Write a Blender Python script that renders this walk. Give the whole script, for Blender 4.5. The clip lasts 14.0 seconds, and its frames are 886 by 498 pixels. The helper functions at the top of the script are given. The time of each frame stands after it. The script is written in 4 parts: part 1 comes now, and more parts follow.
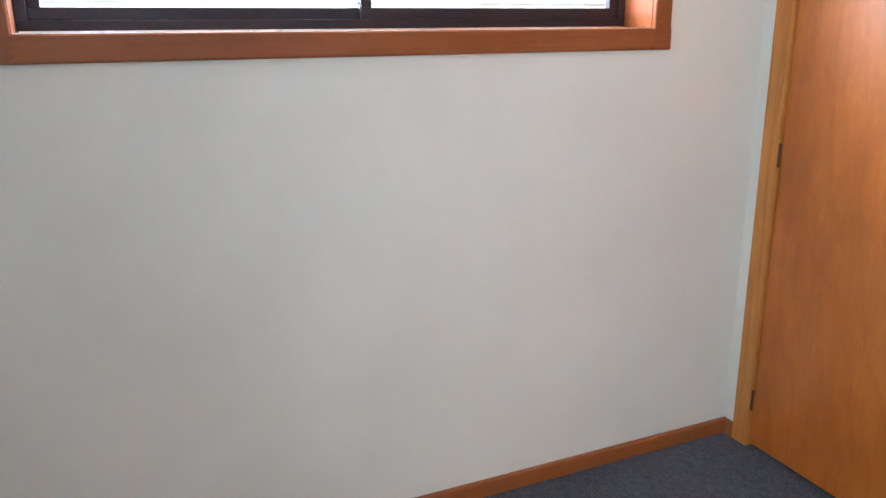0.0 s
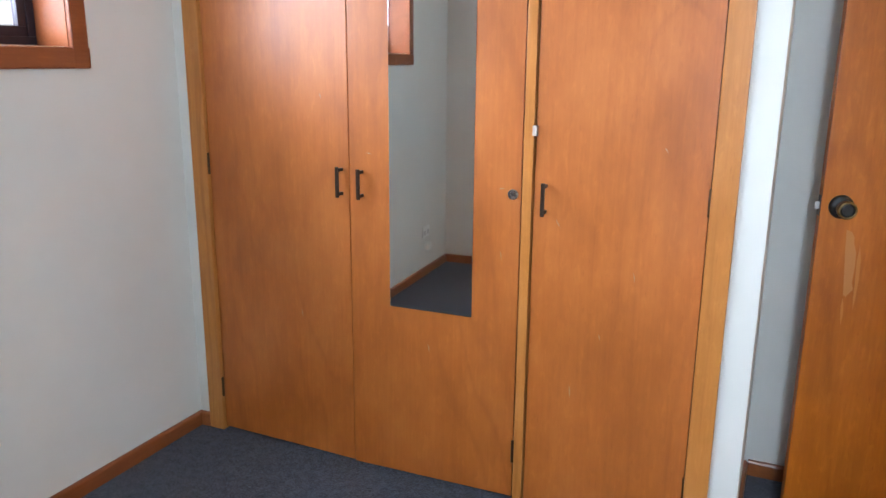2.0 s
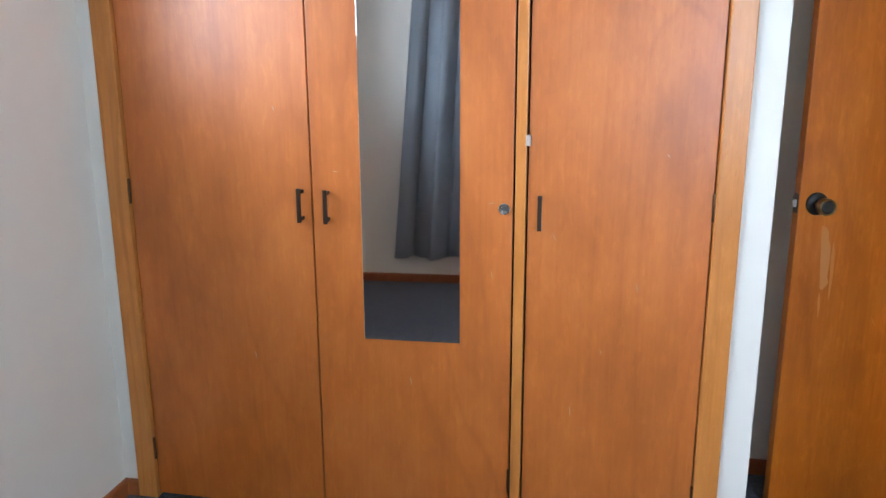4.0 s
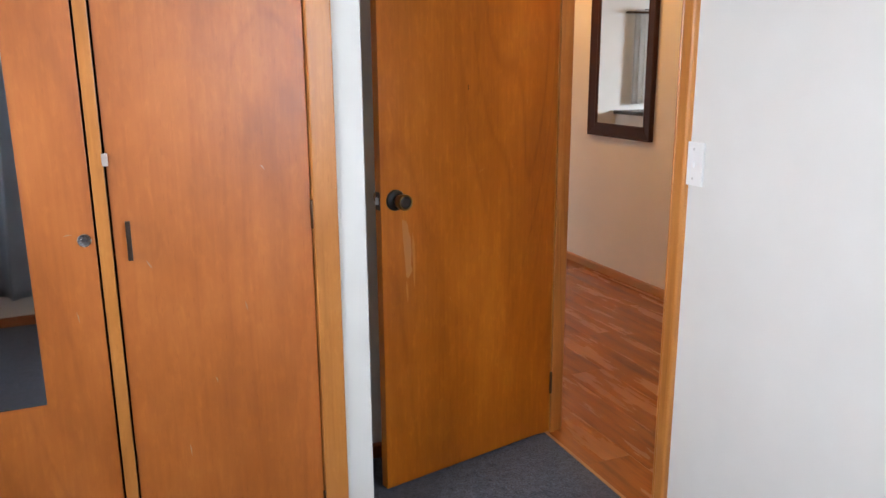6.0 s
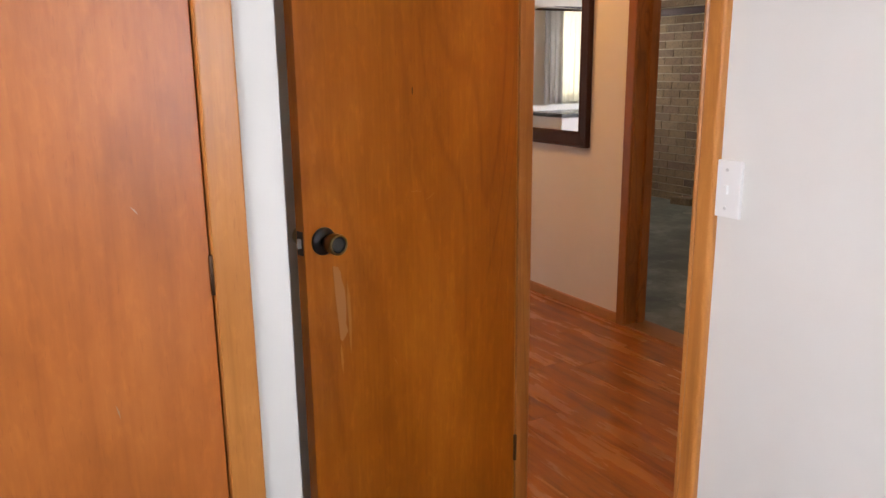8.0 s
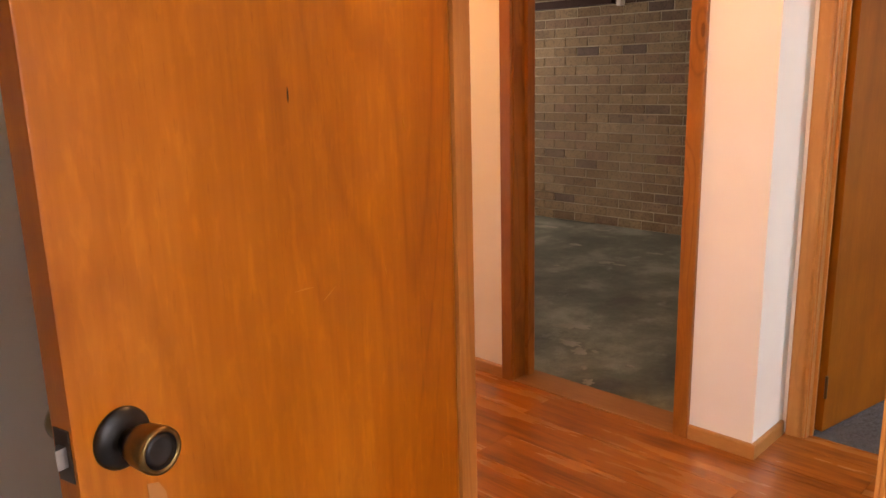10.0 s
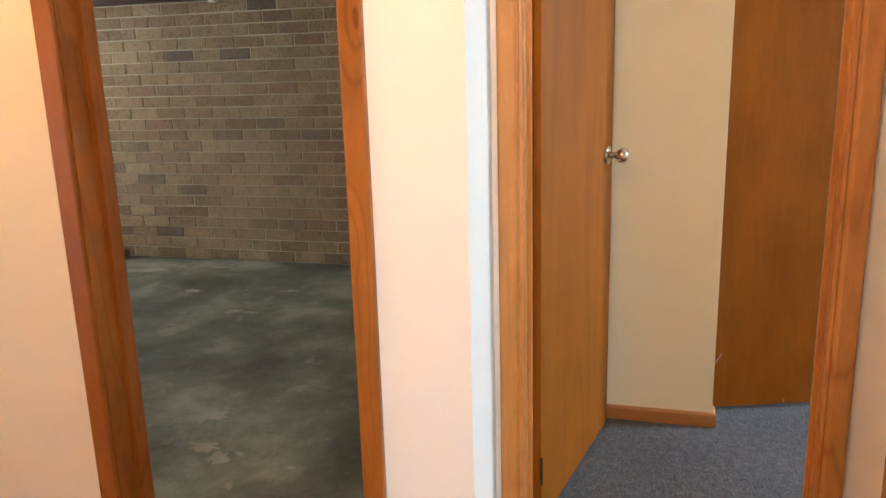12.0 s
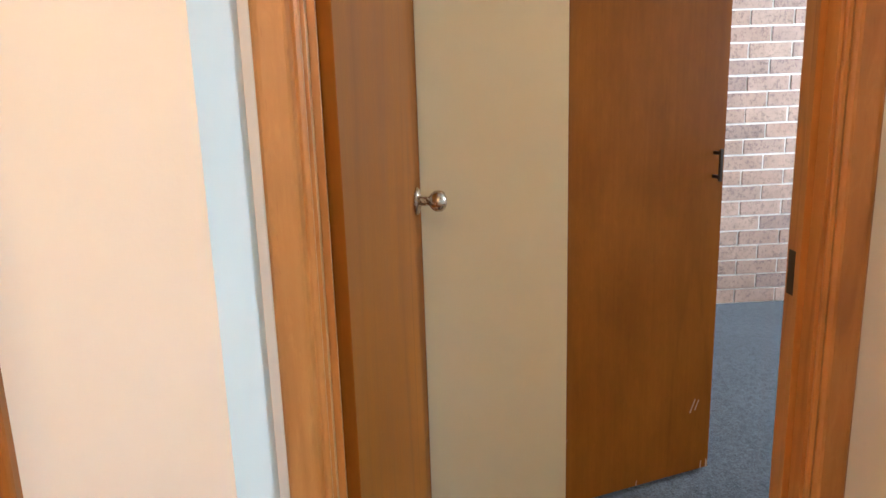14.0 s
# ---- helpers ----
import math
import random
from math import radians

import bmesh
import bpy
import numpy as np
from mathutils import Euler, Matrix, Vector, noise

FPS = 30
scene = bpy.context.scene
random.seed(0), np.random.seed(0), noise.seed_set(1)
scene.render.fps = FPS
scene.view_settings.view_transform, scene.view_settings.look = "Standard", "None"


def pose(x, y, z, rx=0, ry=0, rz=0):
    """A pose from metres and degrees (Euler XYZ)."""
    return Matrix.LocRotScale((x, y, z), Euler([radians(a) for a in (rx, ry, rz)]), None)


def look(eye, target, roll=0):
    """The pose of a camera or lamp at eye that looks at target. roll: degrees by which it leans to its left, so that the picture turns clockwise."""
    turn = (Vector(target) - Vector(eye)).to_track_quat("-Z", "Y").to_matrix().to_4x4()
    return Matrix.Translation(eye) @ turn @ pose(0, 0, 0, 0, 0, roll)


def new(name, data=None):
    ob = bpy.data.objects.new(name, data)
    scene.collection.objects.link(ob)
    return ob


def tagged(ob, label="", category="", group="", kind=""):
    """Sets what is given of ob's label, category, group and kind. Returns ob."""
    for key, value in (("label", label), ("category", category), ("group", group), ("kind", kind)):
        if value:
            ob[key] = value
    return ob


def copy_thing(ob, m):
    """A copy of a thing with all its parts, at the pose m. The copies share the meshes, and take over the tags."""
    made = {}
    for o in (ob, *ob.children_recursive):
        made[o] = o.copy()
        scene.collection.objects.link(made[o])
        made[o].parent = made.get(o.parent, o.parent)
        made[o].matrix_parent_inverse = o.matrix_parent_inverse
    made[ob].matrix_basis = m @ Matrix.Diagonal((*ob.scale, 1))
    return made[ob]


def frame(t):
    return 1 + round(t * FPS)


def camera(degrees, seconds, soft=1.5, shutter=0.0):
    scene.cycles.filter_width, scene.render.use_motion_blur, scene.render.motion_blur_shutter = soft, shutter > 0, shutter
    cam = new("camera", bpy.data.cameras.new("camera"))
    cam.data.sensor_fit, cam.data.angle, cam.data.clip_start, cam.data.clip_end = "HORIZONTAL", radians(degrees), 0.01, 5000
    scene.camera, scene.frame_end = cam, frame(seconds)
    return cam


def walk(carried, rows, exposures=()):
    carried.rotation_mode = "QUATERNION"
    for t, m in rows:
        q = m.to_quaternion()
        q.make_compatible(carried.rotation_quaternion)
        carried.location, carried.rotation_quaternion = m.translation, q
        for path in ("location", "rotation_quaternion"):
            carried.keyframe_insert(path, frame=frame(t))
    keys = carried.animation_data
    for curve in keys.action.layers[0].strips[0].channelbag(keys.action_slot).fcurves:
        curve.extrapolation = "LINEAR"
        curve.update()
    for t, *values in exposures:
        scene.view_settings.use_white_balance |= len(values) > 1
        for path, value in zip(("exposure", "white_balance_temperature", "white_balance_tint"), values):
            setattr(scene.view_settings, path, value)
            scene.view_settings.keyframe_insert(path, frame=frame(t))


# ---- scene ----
cam = camera(59.99, 14.0)
PATH = [
    (0, (1.922, -1.966, 1.432), 74.11, 0.54, 66.24),
    (0.5, (2.005, -2.022, 1.430), 74.99, 0.56, 55.57),
    (1, (2.025, -2.121, 1.427), 75.41, 0.17, 42.93),
    (1.5, (2.059, -2.167, 1.410), 75.90, -0.24, 32.70),
    (2, (2.013, -2.152, 1.410), 76.05, -0.50, 24.41),
    (2.2, (1.979, -2.129, 1.411), 76.14, -0.59, 22.29),
    (4.3, (1.435, -2.104, 1.405), 76.62, 0.28, 5.66),
    (4.5, (1.411, -2.076, 1.410), 76.60, 0.28, 1.44),
    (5, (1.402, -2.054, 1.426), 76.59, 0.24, -8.01),
    (5.5, (1.382, -2.061, 1.432), 76.71, 0.33, -16.33),
    (6, (1.380, -2.010, 1.421), 76.66, 0.33, -22.55),
    (6.5, (1.446, -1.877, 1.418), 76.51, 0.35, -25.69),
    (7, (1.492, -1.721, 1.423), 76.53, 0.30, -26.98),
    (7.2, (1.491, -1.659, 1.423), 76.49, 0.36, -27.35),
    (9.3, (1.677, -0.835, 1.383), 77.04, 1.33, -39.36),
    (9.5, (1.728, -0.707, 1.381), 76.98, 1.47, -41.00),
    (10, (1.869, -0.502, 1.379), 77.03, 1.45, -45.74),
    (10.5, (2.092, -0.323, 1.365), 76.95, 1.64, -51.82),
    (11, (2.302, -0.171, 1.371), 76.90, 1.68, -58.17),
    (11.5, (2.507, -0.032, 1.370), 76.69, 1.67, -65.89),
    (11.7, (2.573, 0.008, 1.372), 76.76, 1.64, -68.79),
    (12, (2.684, 0.065, 1.375), 76.85, 1.60, -74.68),
    (12.5, (2.910, 0.110, 1.360), 76.99, 1.65, -81.29),
    (13, (3.124, 0.152, 1.369), 76.92, 1.56, -85.72),
    (13.3, (3.259, 0.181, 1.369), 76.69, 1.66, -87.68),
    (13.5, (3.361, 0.217, 1.373), 76.57, 1.72, -89.18),
    (14, (3.599, 0.291, 1.389), 76.49, 1.73, -94.14),
]
EXPOSURES = [(0, -0.06, 5950, 12), (1, -0.32, 5800, 12), (2, -0.3, 5720, 12), (4.5, -0.34, 5720, 13), (7, -0.68, 6450, 20), (9.3, -0.48, 7150, 29), (10, -0.02, 7700, 33), (10.5, 0.15, 7400, 28), (11, 0.26, 6400, 14), (11.5, 0.33, 6150, 12), (12.5, 0.5, 5800, 10), (13.5, 0.34, 5650, 7), (14, 0.12, 5600, 6)]
walk(cam, [(t, pose(*eye, tilt, lean, turn)) for t, eye, tilt, lean, turn in PATH], EXPOSURES)


# ---- world, sun, large lights ----
world = bpy.data.worlds.new("world")
scene.world = world
world.use_nodes = True
wn, wl = world.node_tree.nodes, world.node_tree.links
sky = wn.new("ShaderNodeTexSky")
sky.sky_type = "NISHITA"
sky.sun_disc = False
sky.sun_elevation, sky.sun_rotation = radians(48), radians(80)
wl.new(sky.outputs[0], wn["Background"].inputs[0])
wn["Background"].inputs[1].default_value = 0.14

sun = new("sun", bpy.data.lights.new("sun", "SUN"))
sun.data.energy, sun.data.angle, sun.data.color = 4.5, radians(12), (1.0, 0.95, 0.88)
sun.matrix_world = look((20, 5, 22), (0, 1, 0))


def window_light(name, place, target, w, h, watts, colour):
    ob = new(name, bpy.data.lights.new(name, "AREA"))
    ob.data.shape, ob.data.size, ob.data.size_y = "RECTANGLE", w, h
    ob.data.energy, ob.data.color = watts, colour
    ob.matrix_world = look(place, target)
    return ob


DAY = (0.86, 0.94, 1.0)
window_light("sky_light_west", (-0.75, -1.3, 1.98), (2.0, -1.15, 1.2), 2.4, 0.8, 190, DAY)
window_light("sky_light_south", (2.38, -3.0, 1.6), (0.0, -1.1, 0.8), 0.46, 0.95, 62, (0.82, 0.92, 1.0))
window_light("sky_light_kitchen", (1.5, 5.72, 1.55), (2.6, 2.0, 0.9), 0.62, 0.9, 55, (1.0, 0.98, 0.9))
window_light("sky_light_bedroom_2", (6.5, -3.3, 1.55), (7.4, -1.2, 0.9), 1.2, 1.1, 122, DAY)
window_light("sky_light_garage", (6.9, 6.2, 1.7), (6.7, 2.0, 0.2), 1.0, 0.6, 47, (1.0, 0.96, 0.84))
# added fill at an unseen, supposed west opening, narrowed to brighten the drawer fronts
window_light("kitchen_drawer_fill", (-1.35, 2.9, 1.5), (1.3, 4.9, 0.6), 1.6, 1.1, 75, DAY).data.spread = radians(75)
window_light("sky_light_bathroom", (4.1, -2.32, 1.6), (4.2, 0, 1.1), 0.8, 0.9, 17, (0.24, 0.76, 0.96))
for place, watts, warm in (((3.38, 0.42, 2.24), 27, (1.0, 0.60, 0.27)), ((3.7, 2.45, 2.24), 41, (1.0, 0.50, 0.12))):
    bulb = new("hall_bulb", bpy.data.lights.new("hall_bulb", "POINT"))
    bulb.data.energy, bulb.data.color, bulb.data.shadow_soft_size = watts, warm, 0.05
    bulb.location = place


# ---- materials ----
def material(name):
    m = bpy.data.materials.new(name)
    m.use_nodes = True
    nt = m.node_tree
    return m, nt.nodes, nt.links, nt.nodes["Principled BSDF"]


def ramp(nodes, stops):
    r = nodes.new("ShaderNodeValToRGB")
    e = r.color_ramp.elements
    while len(e) < len(stops):
        e.new(0.5)
    for el, (p, c) in zip(e, stops):
        el.position, el.color = p, (*c, 1)
    return r


def mapped(nodes, links, scale, shift=None):
    tc, mp = nodes.new("ShaderNodeTexCoord"), nodes.new("ShaderNodeMapping")
    mp.inputs["Scale"].default_value = scale
    links.new(tc.outputs["Object"], mp.inputs["Vector"])
    if shift:
        info, comb = nodes.new("ShaderNodeObjectInfo"), nodes.new("ShaderNodeVectorMath")
        comb.operation = "SCALE"
        comb.inputs[0].default_value = shift
        links.new(info.outputs["Random"], comb.inputs["Scale"])
        links.new(comb.outputs[0], mp.inputs["Location"])
    return mp


def noise_tex(nodes, links, vec, scale, detail=4, rough=0.55, dist=0.0):
    n = nodes.new("ShaderNodeTexNoise")
    n.inputs["Scale"].default_value, n.inputs["Detail"].default_value = scale, detail
    n.inputs["Roughness"].default_value, n.inputs["Distortion"].default_value = rough, dist
    links.new(vec, n.inputs["Vector"])
    return n.outputs["Fac"]


def math_node(nodes, links, op, a, b):
    n = nodes.new("ShaderNodeMath")
    n.operation = op
    for k, v in enumerate((a, b)):
        if isinstance(v, (int, float)):
            n.inputs[k].default_value = v
        else:
            links.new(v, n.inputs[k])
    return n.outputs[0]


def mix_colour(nodes, links, mode, fac, a, b):
    n = nodes.new("ShaderNodeMix")
    n.data_type, n.blend_type = "RGBA", mode
    if isinstance(fac, (int, float)):
        n.inputs[0].default_value = fac
    else:
        links.new(fac, n.inputs[0])
    for k, v in ((6, a), (7, b)):
        if isinstance(v, tuple):
            n.inputs[k].default_value = (*v, 1)
        else:
            links.new(v, n.inputs[k])
    return n.outputs[2]


def bump(nodes, links, bsdf, height, strength, distance=0.002):
    b = nodes.new("ShaderNodeBump")
    b.inputs["Strength"].default_value, b.inputs["Distance"].default_value = strength, distance
    links.new(height, b.inputs["Height"])
    links.new(b.outputs[0], bsdf.inputs["Normal"])


def wood(name, dark, mid, light, axis=2, rings=7.0, rough=0.34, coat=0.25, ring_mix=0.35, shift=(7, 5, 9), fibre_mix=0.34, stretch_by=0.05, gloss=0.4, turns=46.0, across=9.0, along=4.0, pale=0.3, knots=0.0, fine=0.32, smooth_figure=False, contrast=1.0):
    """Varnished timber: contour figure stretched along the grain, fine fibres, short flecks and a slow change of tone."""
    m, nodes, links, bsdf = material(name)
    stretch = [1.0, 1.0, 1.0]
    stretch[axis] = stretch_by
    mp = mapped(nodes, links, stretch, shift)
    field = noise_tex(nodes, links, mp.outputs[0], rings * 0.55, 1 if smooth_figure else 2, 0.45, 0.35)
    if knots:
        near = [7.0, 7.0, 7.0]
        near[axis] = 2.2
        spot = nodes.new("ShaderNodeTexVoronoi")
        spot.inputs["Scale"].default_value = 1.0
        links.new(mapped(nodes, links, near, shift).outputs[0], spot.inputs["Vector"])
        swirl = ramp(nodes, [(0.0, (1, 1, 1)), (0.1, (0.55, 0.55, 0.55)), (0.42, (0, 0, 0))])
        links.new(spot.outputs["Distance"], swirl.inputs[0])
        field = math_node(nodes, links, "ADD", field, math_node(nodes, links, "MULTIPLY", swirl.outputs[0], knots))
    waves = math_node(nodes, links, "SINE", math_node(nodes, links, "MULTIPLY", field, turns), 0.0)
    figure = math_node(nodes, links, "ADD", math_node(nodes, links, "MULTIPLY", waves, 0.5), 0.5)
    patchy = ramp(nodes, [(0.38, (0.12, 0.12, 0.12)), (0.62, (1, 1, 1))])
    links.new(noise_tex(nodes, links, mp.outputs[0], rings * 0.4, 2, 0.5), patchy.inputs[0])
    stretch2 = [110.0, 110.0, 110.0]
    stretch2[axis] = 3.0
    fibre = noise_tex(nodes, links, mapped(nodes, links, stretch2, shift).outputs[0], 1.0, 3, 0.6)
    mottle = [across, across, across]
    mottle[axis] = along
    slow = noise_tex(nodes, links, mapped(nodes, links, mottle, shift).outputs[0], 0.6, 5, 0.62)
    tone = math_node(nodes, links, "ADD", math_node(nodes, links, "MULTIPLY", fibre, fibre_mix), math_node(nodes, links, "MULTIPLY", slow, 1.0 - fibre_mix))
    base = ramp(nodes, [(0.5 - 0.24 / contrast, dark), (0.5, mid), (0.5 + 0.26 / contrast, light)])
    links.new(tone, base.inputs[0])
    lines = ramp(nodes, [(0.0, (0.55, 0.45, 0.36)), (0.22 * fine, (0.78, 0.71, 0.64)), (fine, (1, 1, 1))])
    links.new(figure, lines.inputs[0])
    col = mix_colour(nodes, links, "MULTIPLY", math_node(nodes, links, "MULTIPLY", patchy.outputs[0], ring_mix), base.outputs[0], lines.outputs[0])
    if knots:
        heart = ramp(nodes, [(0.0, (0.3, 0.2, 0.16)), (0.035, (0.5, 0.38, 0.3)), (0.07, (1, 1, 1))])
        links.new(spot.outputs["Distance"], heart.inputs[0])
        col = mix_colour(nodes, links, "MULTIPLY", 0.8, col, heart.outputs[0])
    fl = [240.0, 240.0, 240.0]
    fl[axis] = 26.0
    flecks = noise_tex(nodes, links, mapped(nodes, links, fl, shift).outputs[0], 1.0, 2, 0.5)
    fr = ramp(nodes, [(0.66, (1, 1, 1)), (0.74, (0.72, 0.64, 0.58))])
    links.new(flecks, fr.inputs[0])
    col = mix_colour(nodes, links, "MULTIPLY", 0.4, col, fr.outputs[0])
    lf = [120.0, 120.0, 120.0]
    lf[axis] = 34.0
    flame = noise_tex(nodes, links, mapped(nodes, links, lf, shift).outputs[0], 0.5, 3, 0.6, 0.6)
    pr = ramp(nodes, [(0.52, (1, 1, 1)), (0.72, (1.35, 1.45, 1.6))])
    links.new(flame, pr.inputs[0])
    col = mix_colour(nodes, links, "MULTIPLY", pale, col, pr.outputs[0])
    links.new(col, bsdf.inputs["Base Color"])
    rr = math_node(nodes, links, "ADD", math_node(nodes, links, "MULTIPLY", slow, 0.22), rough - 0.1)
    links.new(rr, bsdf.inputs["Roughness"])
    bsdf.inputs["Specular IOR Level"].default_value = gloss
    bsdf.inputs["Coat Weight"].default_value, bsdf.inputs["Coat Roughness"].default_value = coat, 0.34
    bump(nodes, links, bsdf, fibre, 0.1, 0.001)
    return m


def paint(name, a, b, rough=0.6, texture=0.25):
    m, nodes, links, bsdf = material(name)
    mp = mapped(nodes, links, (1, 1, 1))
    slow = noise_tex(nodes, links, mp.outputs[0], 1.6, 4, 0.6)
    r = ramp(nodes, [(0.35, a), (0.65, b)])
    links.new(slow, r.inputs[0])
    links.new(r.outputs[0], bsdf.inputs["Base Color"])
    bsdf.inputs["Roughness"].default_value = rough
    bump(nodes, links, bsdf, noise_tex(nodes, links, mp.outputs[0], 160, 3, 0.6), texture, 0.0008)
    return m


def metal(name, col, rough, metallic=1.0):
    m, nodes, links, bsdf = material(name)
    mp = mapped(nodes, links, (1, 1, 1))
    n = noise_tex(nodes, links, mp.outputs[0], 90, 3, 0.6)
    r = ramp(nodes, [(0.3, tuple(c * 0.8 for c in col)), (0.7, col)])
    links.new(n, r.inputs[0])
    links.new(r.outputs[0], bsdf.inputs["Base Color"])
    links.new(math_node(nodes, links, "ADD", math_node(nodes, links, "MULTIPLY", n, 0.2), rough - 0.1), bsdf.inputs["Roughness"])
    bsdf.inputs["Metallic"].default_value = metallic
    return m


def carpet(name, dark, light):
    m, nodes, links, bsdf = material(name)
    mp = mapped(nodes, links, (1, 1, 1))
    fine = noise_tex(nodes, links, mp.outputs[0], 130, 3, 0.75)
    clump = noise_tex(nodes, links, mp.outputs[0], 34, 4, 0.7)
    slow = noise_tex(nodes, links, mp.outputs[0], 2.0, 3, 0.6)
    f = math_node(nodes, links, "ADD", math_node(nodes, links, "MULTIPLY", fine, 0.6), math_node(nodes, links, "MULTIPLY", clump, 0.3))
    f = math_node(nodes, links, "ADD", f, math_node(nodes, links, "MULTIPLY", slow, 0.1))
    r = ramp(nodes, [(0.44, dark), (0.57, light)])
    links.new(f, r.inputs[0])
    links.new(r.outputs[0], bsdf.inputs["Base Color"])
    bsdf.inputs["Roughness"].default_value = 0.95
    bsdf.inputs["Sheen Weight"].default_value = 0.15
    bump(nodes, links, bsdf, f, 1.0, 0.01)
    return m


def brickwork(name, colours, island):
    m, nodes, links, bsdf = material(name)
    if island:
        rnd = nodes.new("ShaderNodeNewGeometry").outputs["Random Per Island"]
    else:
        rnd = nodes.new("ShaderNodeObjectInfo").outputs["Random"]
    r = ramp(nodes, [(k / (len(colours) - 1), c) for k, c in enumerate(colours)])
    links.new(rnd, r.inputs[0])
    tc = nodes.new("ShaderNodeNewGeometry")
    spots = noise_tex(nodes, links, tc.outputs["Position"], 55, 4, 0.7)
    sp = ramp(nodes, [(0.36, (0.4, 0.38, 0.38)), (0.5, (1, 1, 1)), (0.75, (1.12, 1.1, 1.05))])
    links.new(spots, sp.inputs[0])
    soft = noise_tex(nodes, links, tc.outputs["Position"], 9, 3, 0.6)
    s2 = ramp(nodes, [(0.3, (0.75, 0.75, 0.76)), (0.7, (1.05, 1.05, 1.05))])
    links.new(soft, s2.inputs[0])
    c = mix_colour(nodes, links, "MULTIPLY", 0.8, r.outputs[0], sp.outputs[0])
    c = mix_colour(nodes, links, "MULTIPLY", 0.9, c, s2.outputs[0])
    links.new(c, bsdf.inputs["Base Color"])
    bsdf.inputs["Roughness"].default_value = 0.9
    bump(nodes, links, bsdf, noise_tex(nodes, links, tc.outputs["Position"], 140, 4, 0.7), 0.5, 0.002)
    return m


def plain(name, col, rough=0.5, metallic=0.0):
    m, nodes, links, bsdf = material(name)
    bsdf.inputs["Base Color"].default_value = (*col, 1)
    bsdf.inputs["Roughness"].default_value, bsdf.inputs["Metallic"].default_value = rough, metallic
    return m


def concrete(name):
    m, nodes, links, bsdf = material(name)
    mp = mapped(nodes, links, (1, 1, 1))
    a = noise_tex(nodes, links, mp.outputs[0], 2.1, 6, 0.66, 0.15)
    r = ramp(nodes, [(0.34, (0.045, 0.049, 0.038)), (0.5, (0.118, 0.126, 0.098)), (0.66, (0.25, 0.265, 0.215))])
    links.new(a, r.inputs[0])
    b = noise_tex(nodes, links, mp.outputs[0], 5.0, 5, 0.68, 0.2)
    r2 = ramp(nodes, [(0.6, (0, 0, 0)), (0.72, (1, 1, 1))])
    links.new(b, r2.inputs[0])
    c = mix_colour(nodes, links, "MIX", math_node(nodes, links, "MULTIPLY", r2.outputs[0], 0.35), r.outputs[0], (0.36, 0.37, 0.34))
    fine = noise_tex(nodes, links, mp.outputs[0], 70, 4, 0.7)
    r3 = ramp(nodes, [(0.3, (0.8, 0.8, 0.8)), (0.7, (1.08, 1.08, 1.08))])
    links.new(fine, r3.inputs[0])
    links.new(mix_colour(nodes, links, "MULTIPLY", 1.0, c, r3.outputs[0]), bsdf.inputs["Base Color"])
    links.new(math_node(nodes, links, "ADD", math_node(nodes, links, "MULTIPLY", a, 0.4), 0.42), bsdf.inputs["Roughness"])
    bump(nodes, links, bsdf, fine, 0.3, 0.002)
    return m


WALL = paint("cream_wall_paint", (0.73, 0.71, 0.64), (0.78, 0.76, 0.69))
HALLWALL = paint("hall_wall_paint", (0.76, 0.705, 0.63), (0.80, 0.745, 0.67))
FARWALL = paint("far_bedroom_wall_paint", (0.80, 0.73, 0.50), (0.85, 0.78, 0.55))
CEIL = paint("ceiling_paint", (0.8, 0.79, 0.76), (0.84, 0.83, 0.8), 0.8)
PLY = wood("wardrobe_veneer", (0.30, 0.080, 0.009), (0.40, 0.112, 0.014), (0.49, 0.152, 0.024), rings=6, ring_mix=0.25, rough=0.42, coat=0.15, fibre_mix=0.2, stretch_by=0.14, turns=60.0, gloss=0.5, pale=0.3, contrast=1.15)
TRIM = wood("honey_trim", (0.36, 0.126, 0.020), (0.46, 0.175, 0.034), (0.54, 0.225, 0.054), rings=12, ring_mix=0.4, stretch_by=0.1, gloss=0.35, coat=0.15)
DOORWOOD = wood("door_veneer", (0.28, 0.072, 0.003), (0.37, 0.100, 0.004), (0.46, 0.137, 0.008), rings=4.4, ring_mix=0.6, rough=0.36, coat=0.05, fibre_mix=0.22, gloss=0.3, stretch_by=0.17, turns=120.0, pale=0.45, fine=0.2, smooth_figure=True, across=7.0, along=2.5, contrast=1.5)
DOORWOOD2 = wood("brown_door_veneer", (0.17, 0.049, 0.003), (0.23, 0.071, 0.005), (0.29, 0.096, 0.008), rings=4.5, ring_mix=0.4, rough=0.5, coat=0.0, fibre_mix=0.2, gloss=0.08, stretch_by=0.14, turns=60.0, pale=0.2)
REDTRIM = wood("red_stained_trim", (0.18, 0.057, 0.008), (0.255, 0.085, 0.012), (0.335, 0.12, 0.02), rings=12, ring_mix=0.6, gloss=0.3, coat=0.1, stretch_by=0.16, knots=0.4, fibre_mix=0.2)
KNOTTRIM = wood("knotty_pine_trim", (0.36, 0.138, 0.029), (0.44, 0.182, 0.044), (0.52, 0.232, 0.066), rings=11, ring_mix=0.5, stretch_by=0.16, gloss=0.3, coat=0.1, knots=0.5, fine=0.24, fibre_mix=0.2)
WINWOOD = wood("window_cedar", (0.20, 0.052, 0.015), (0.26, 0.075, 0.022), (0.32, 0.10, 0.032), axis=1, ring_mix=0.2, gloss=0.25, coat=0.05)
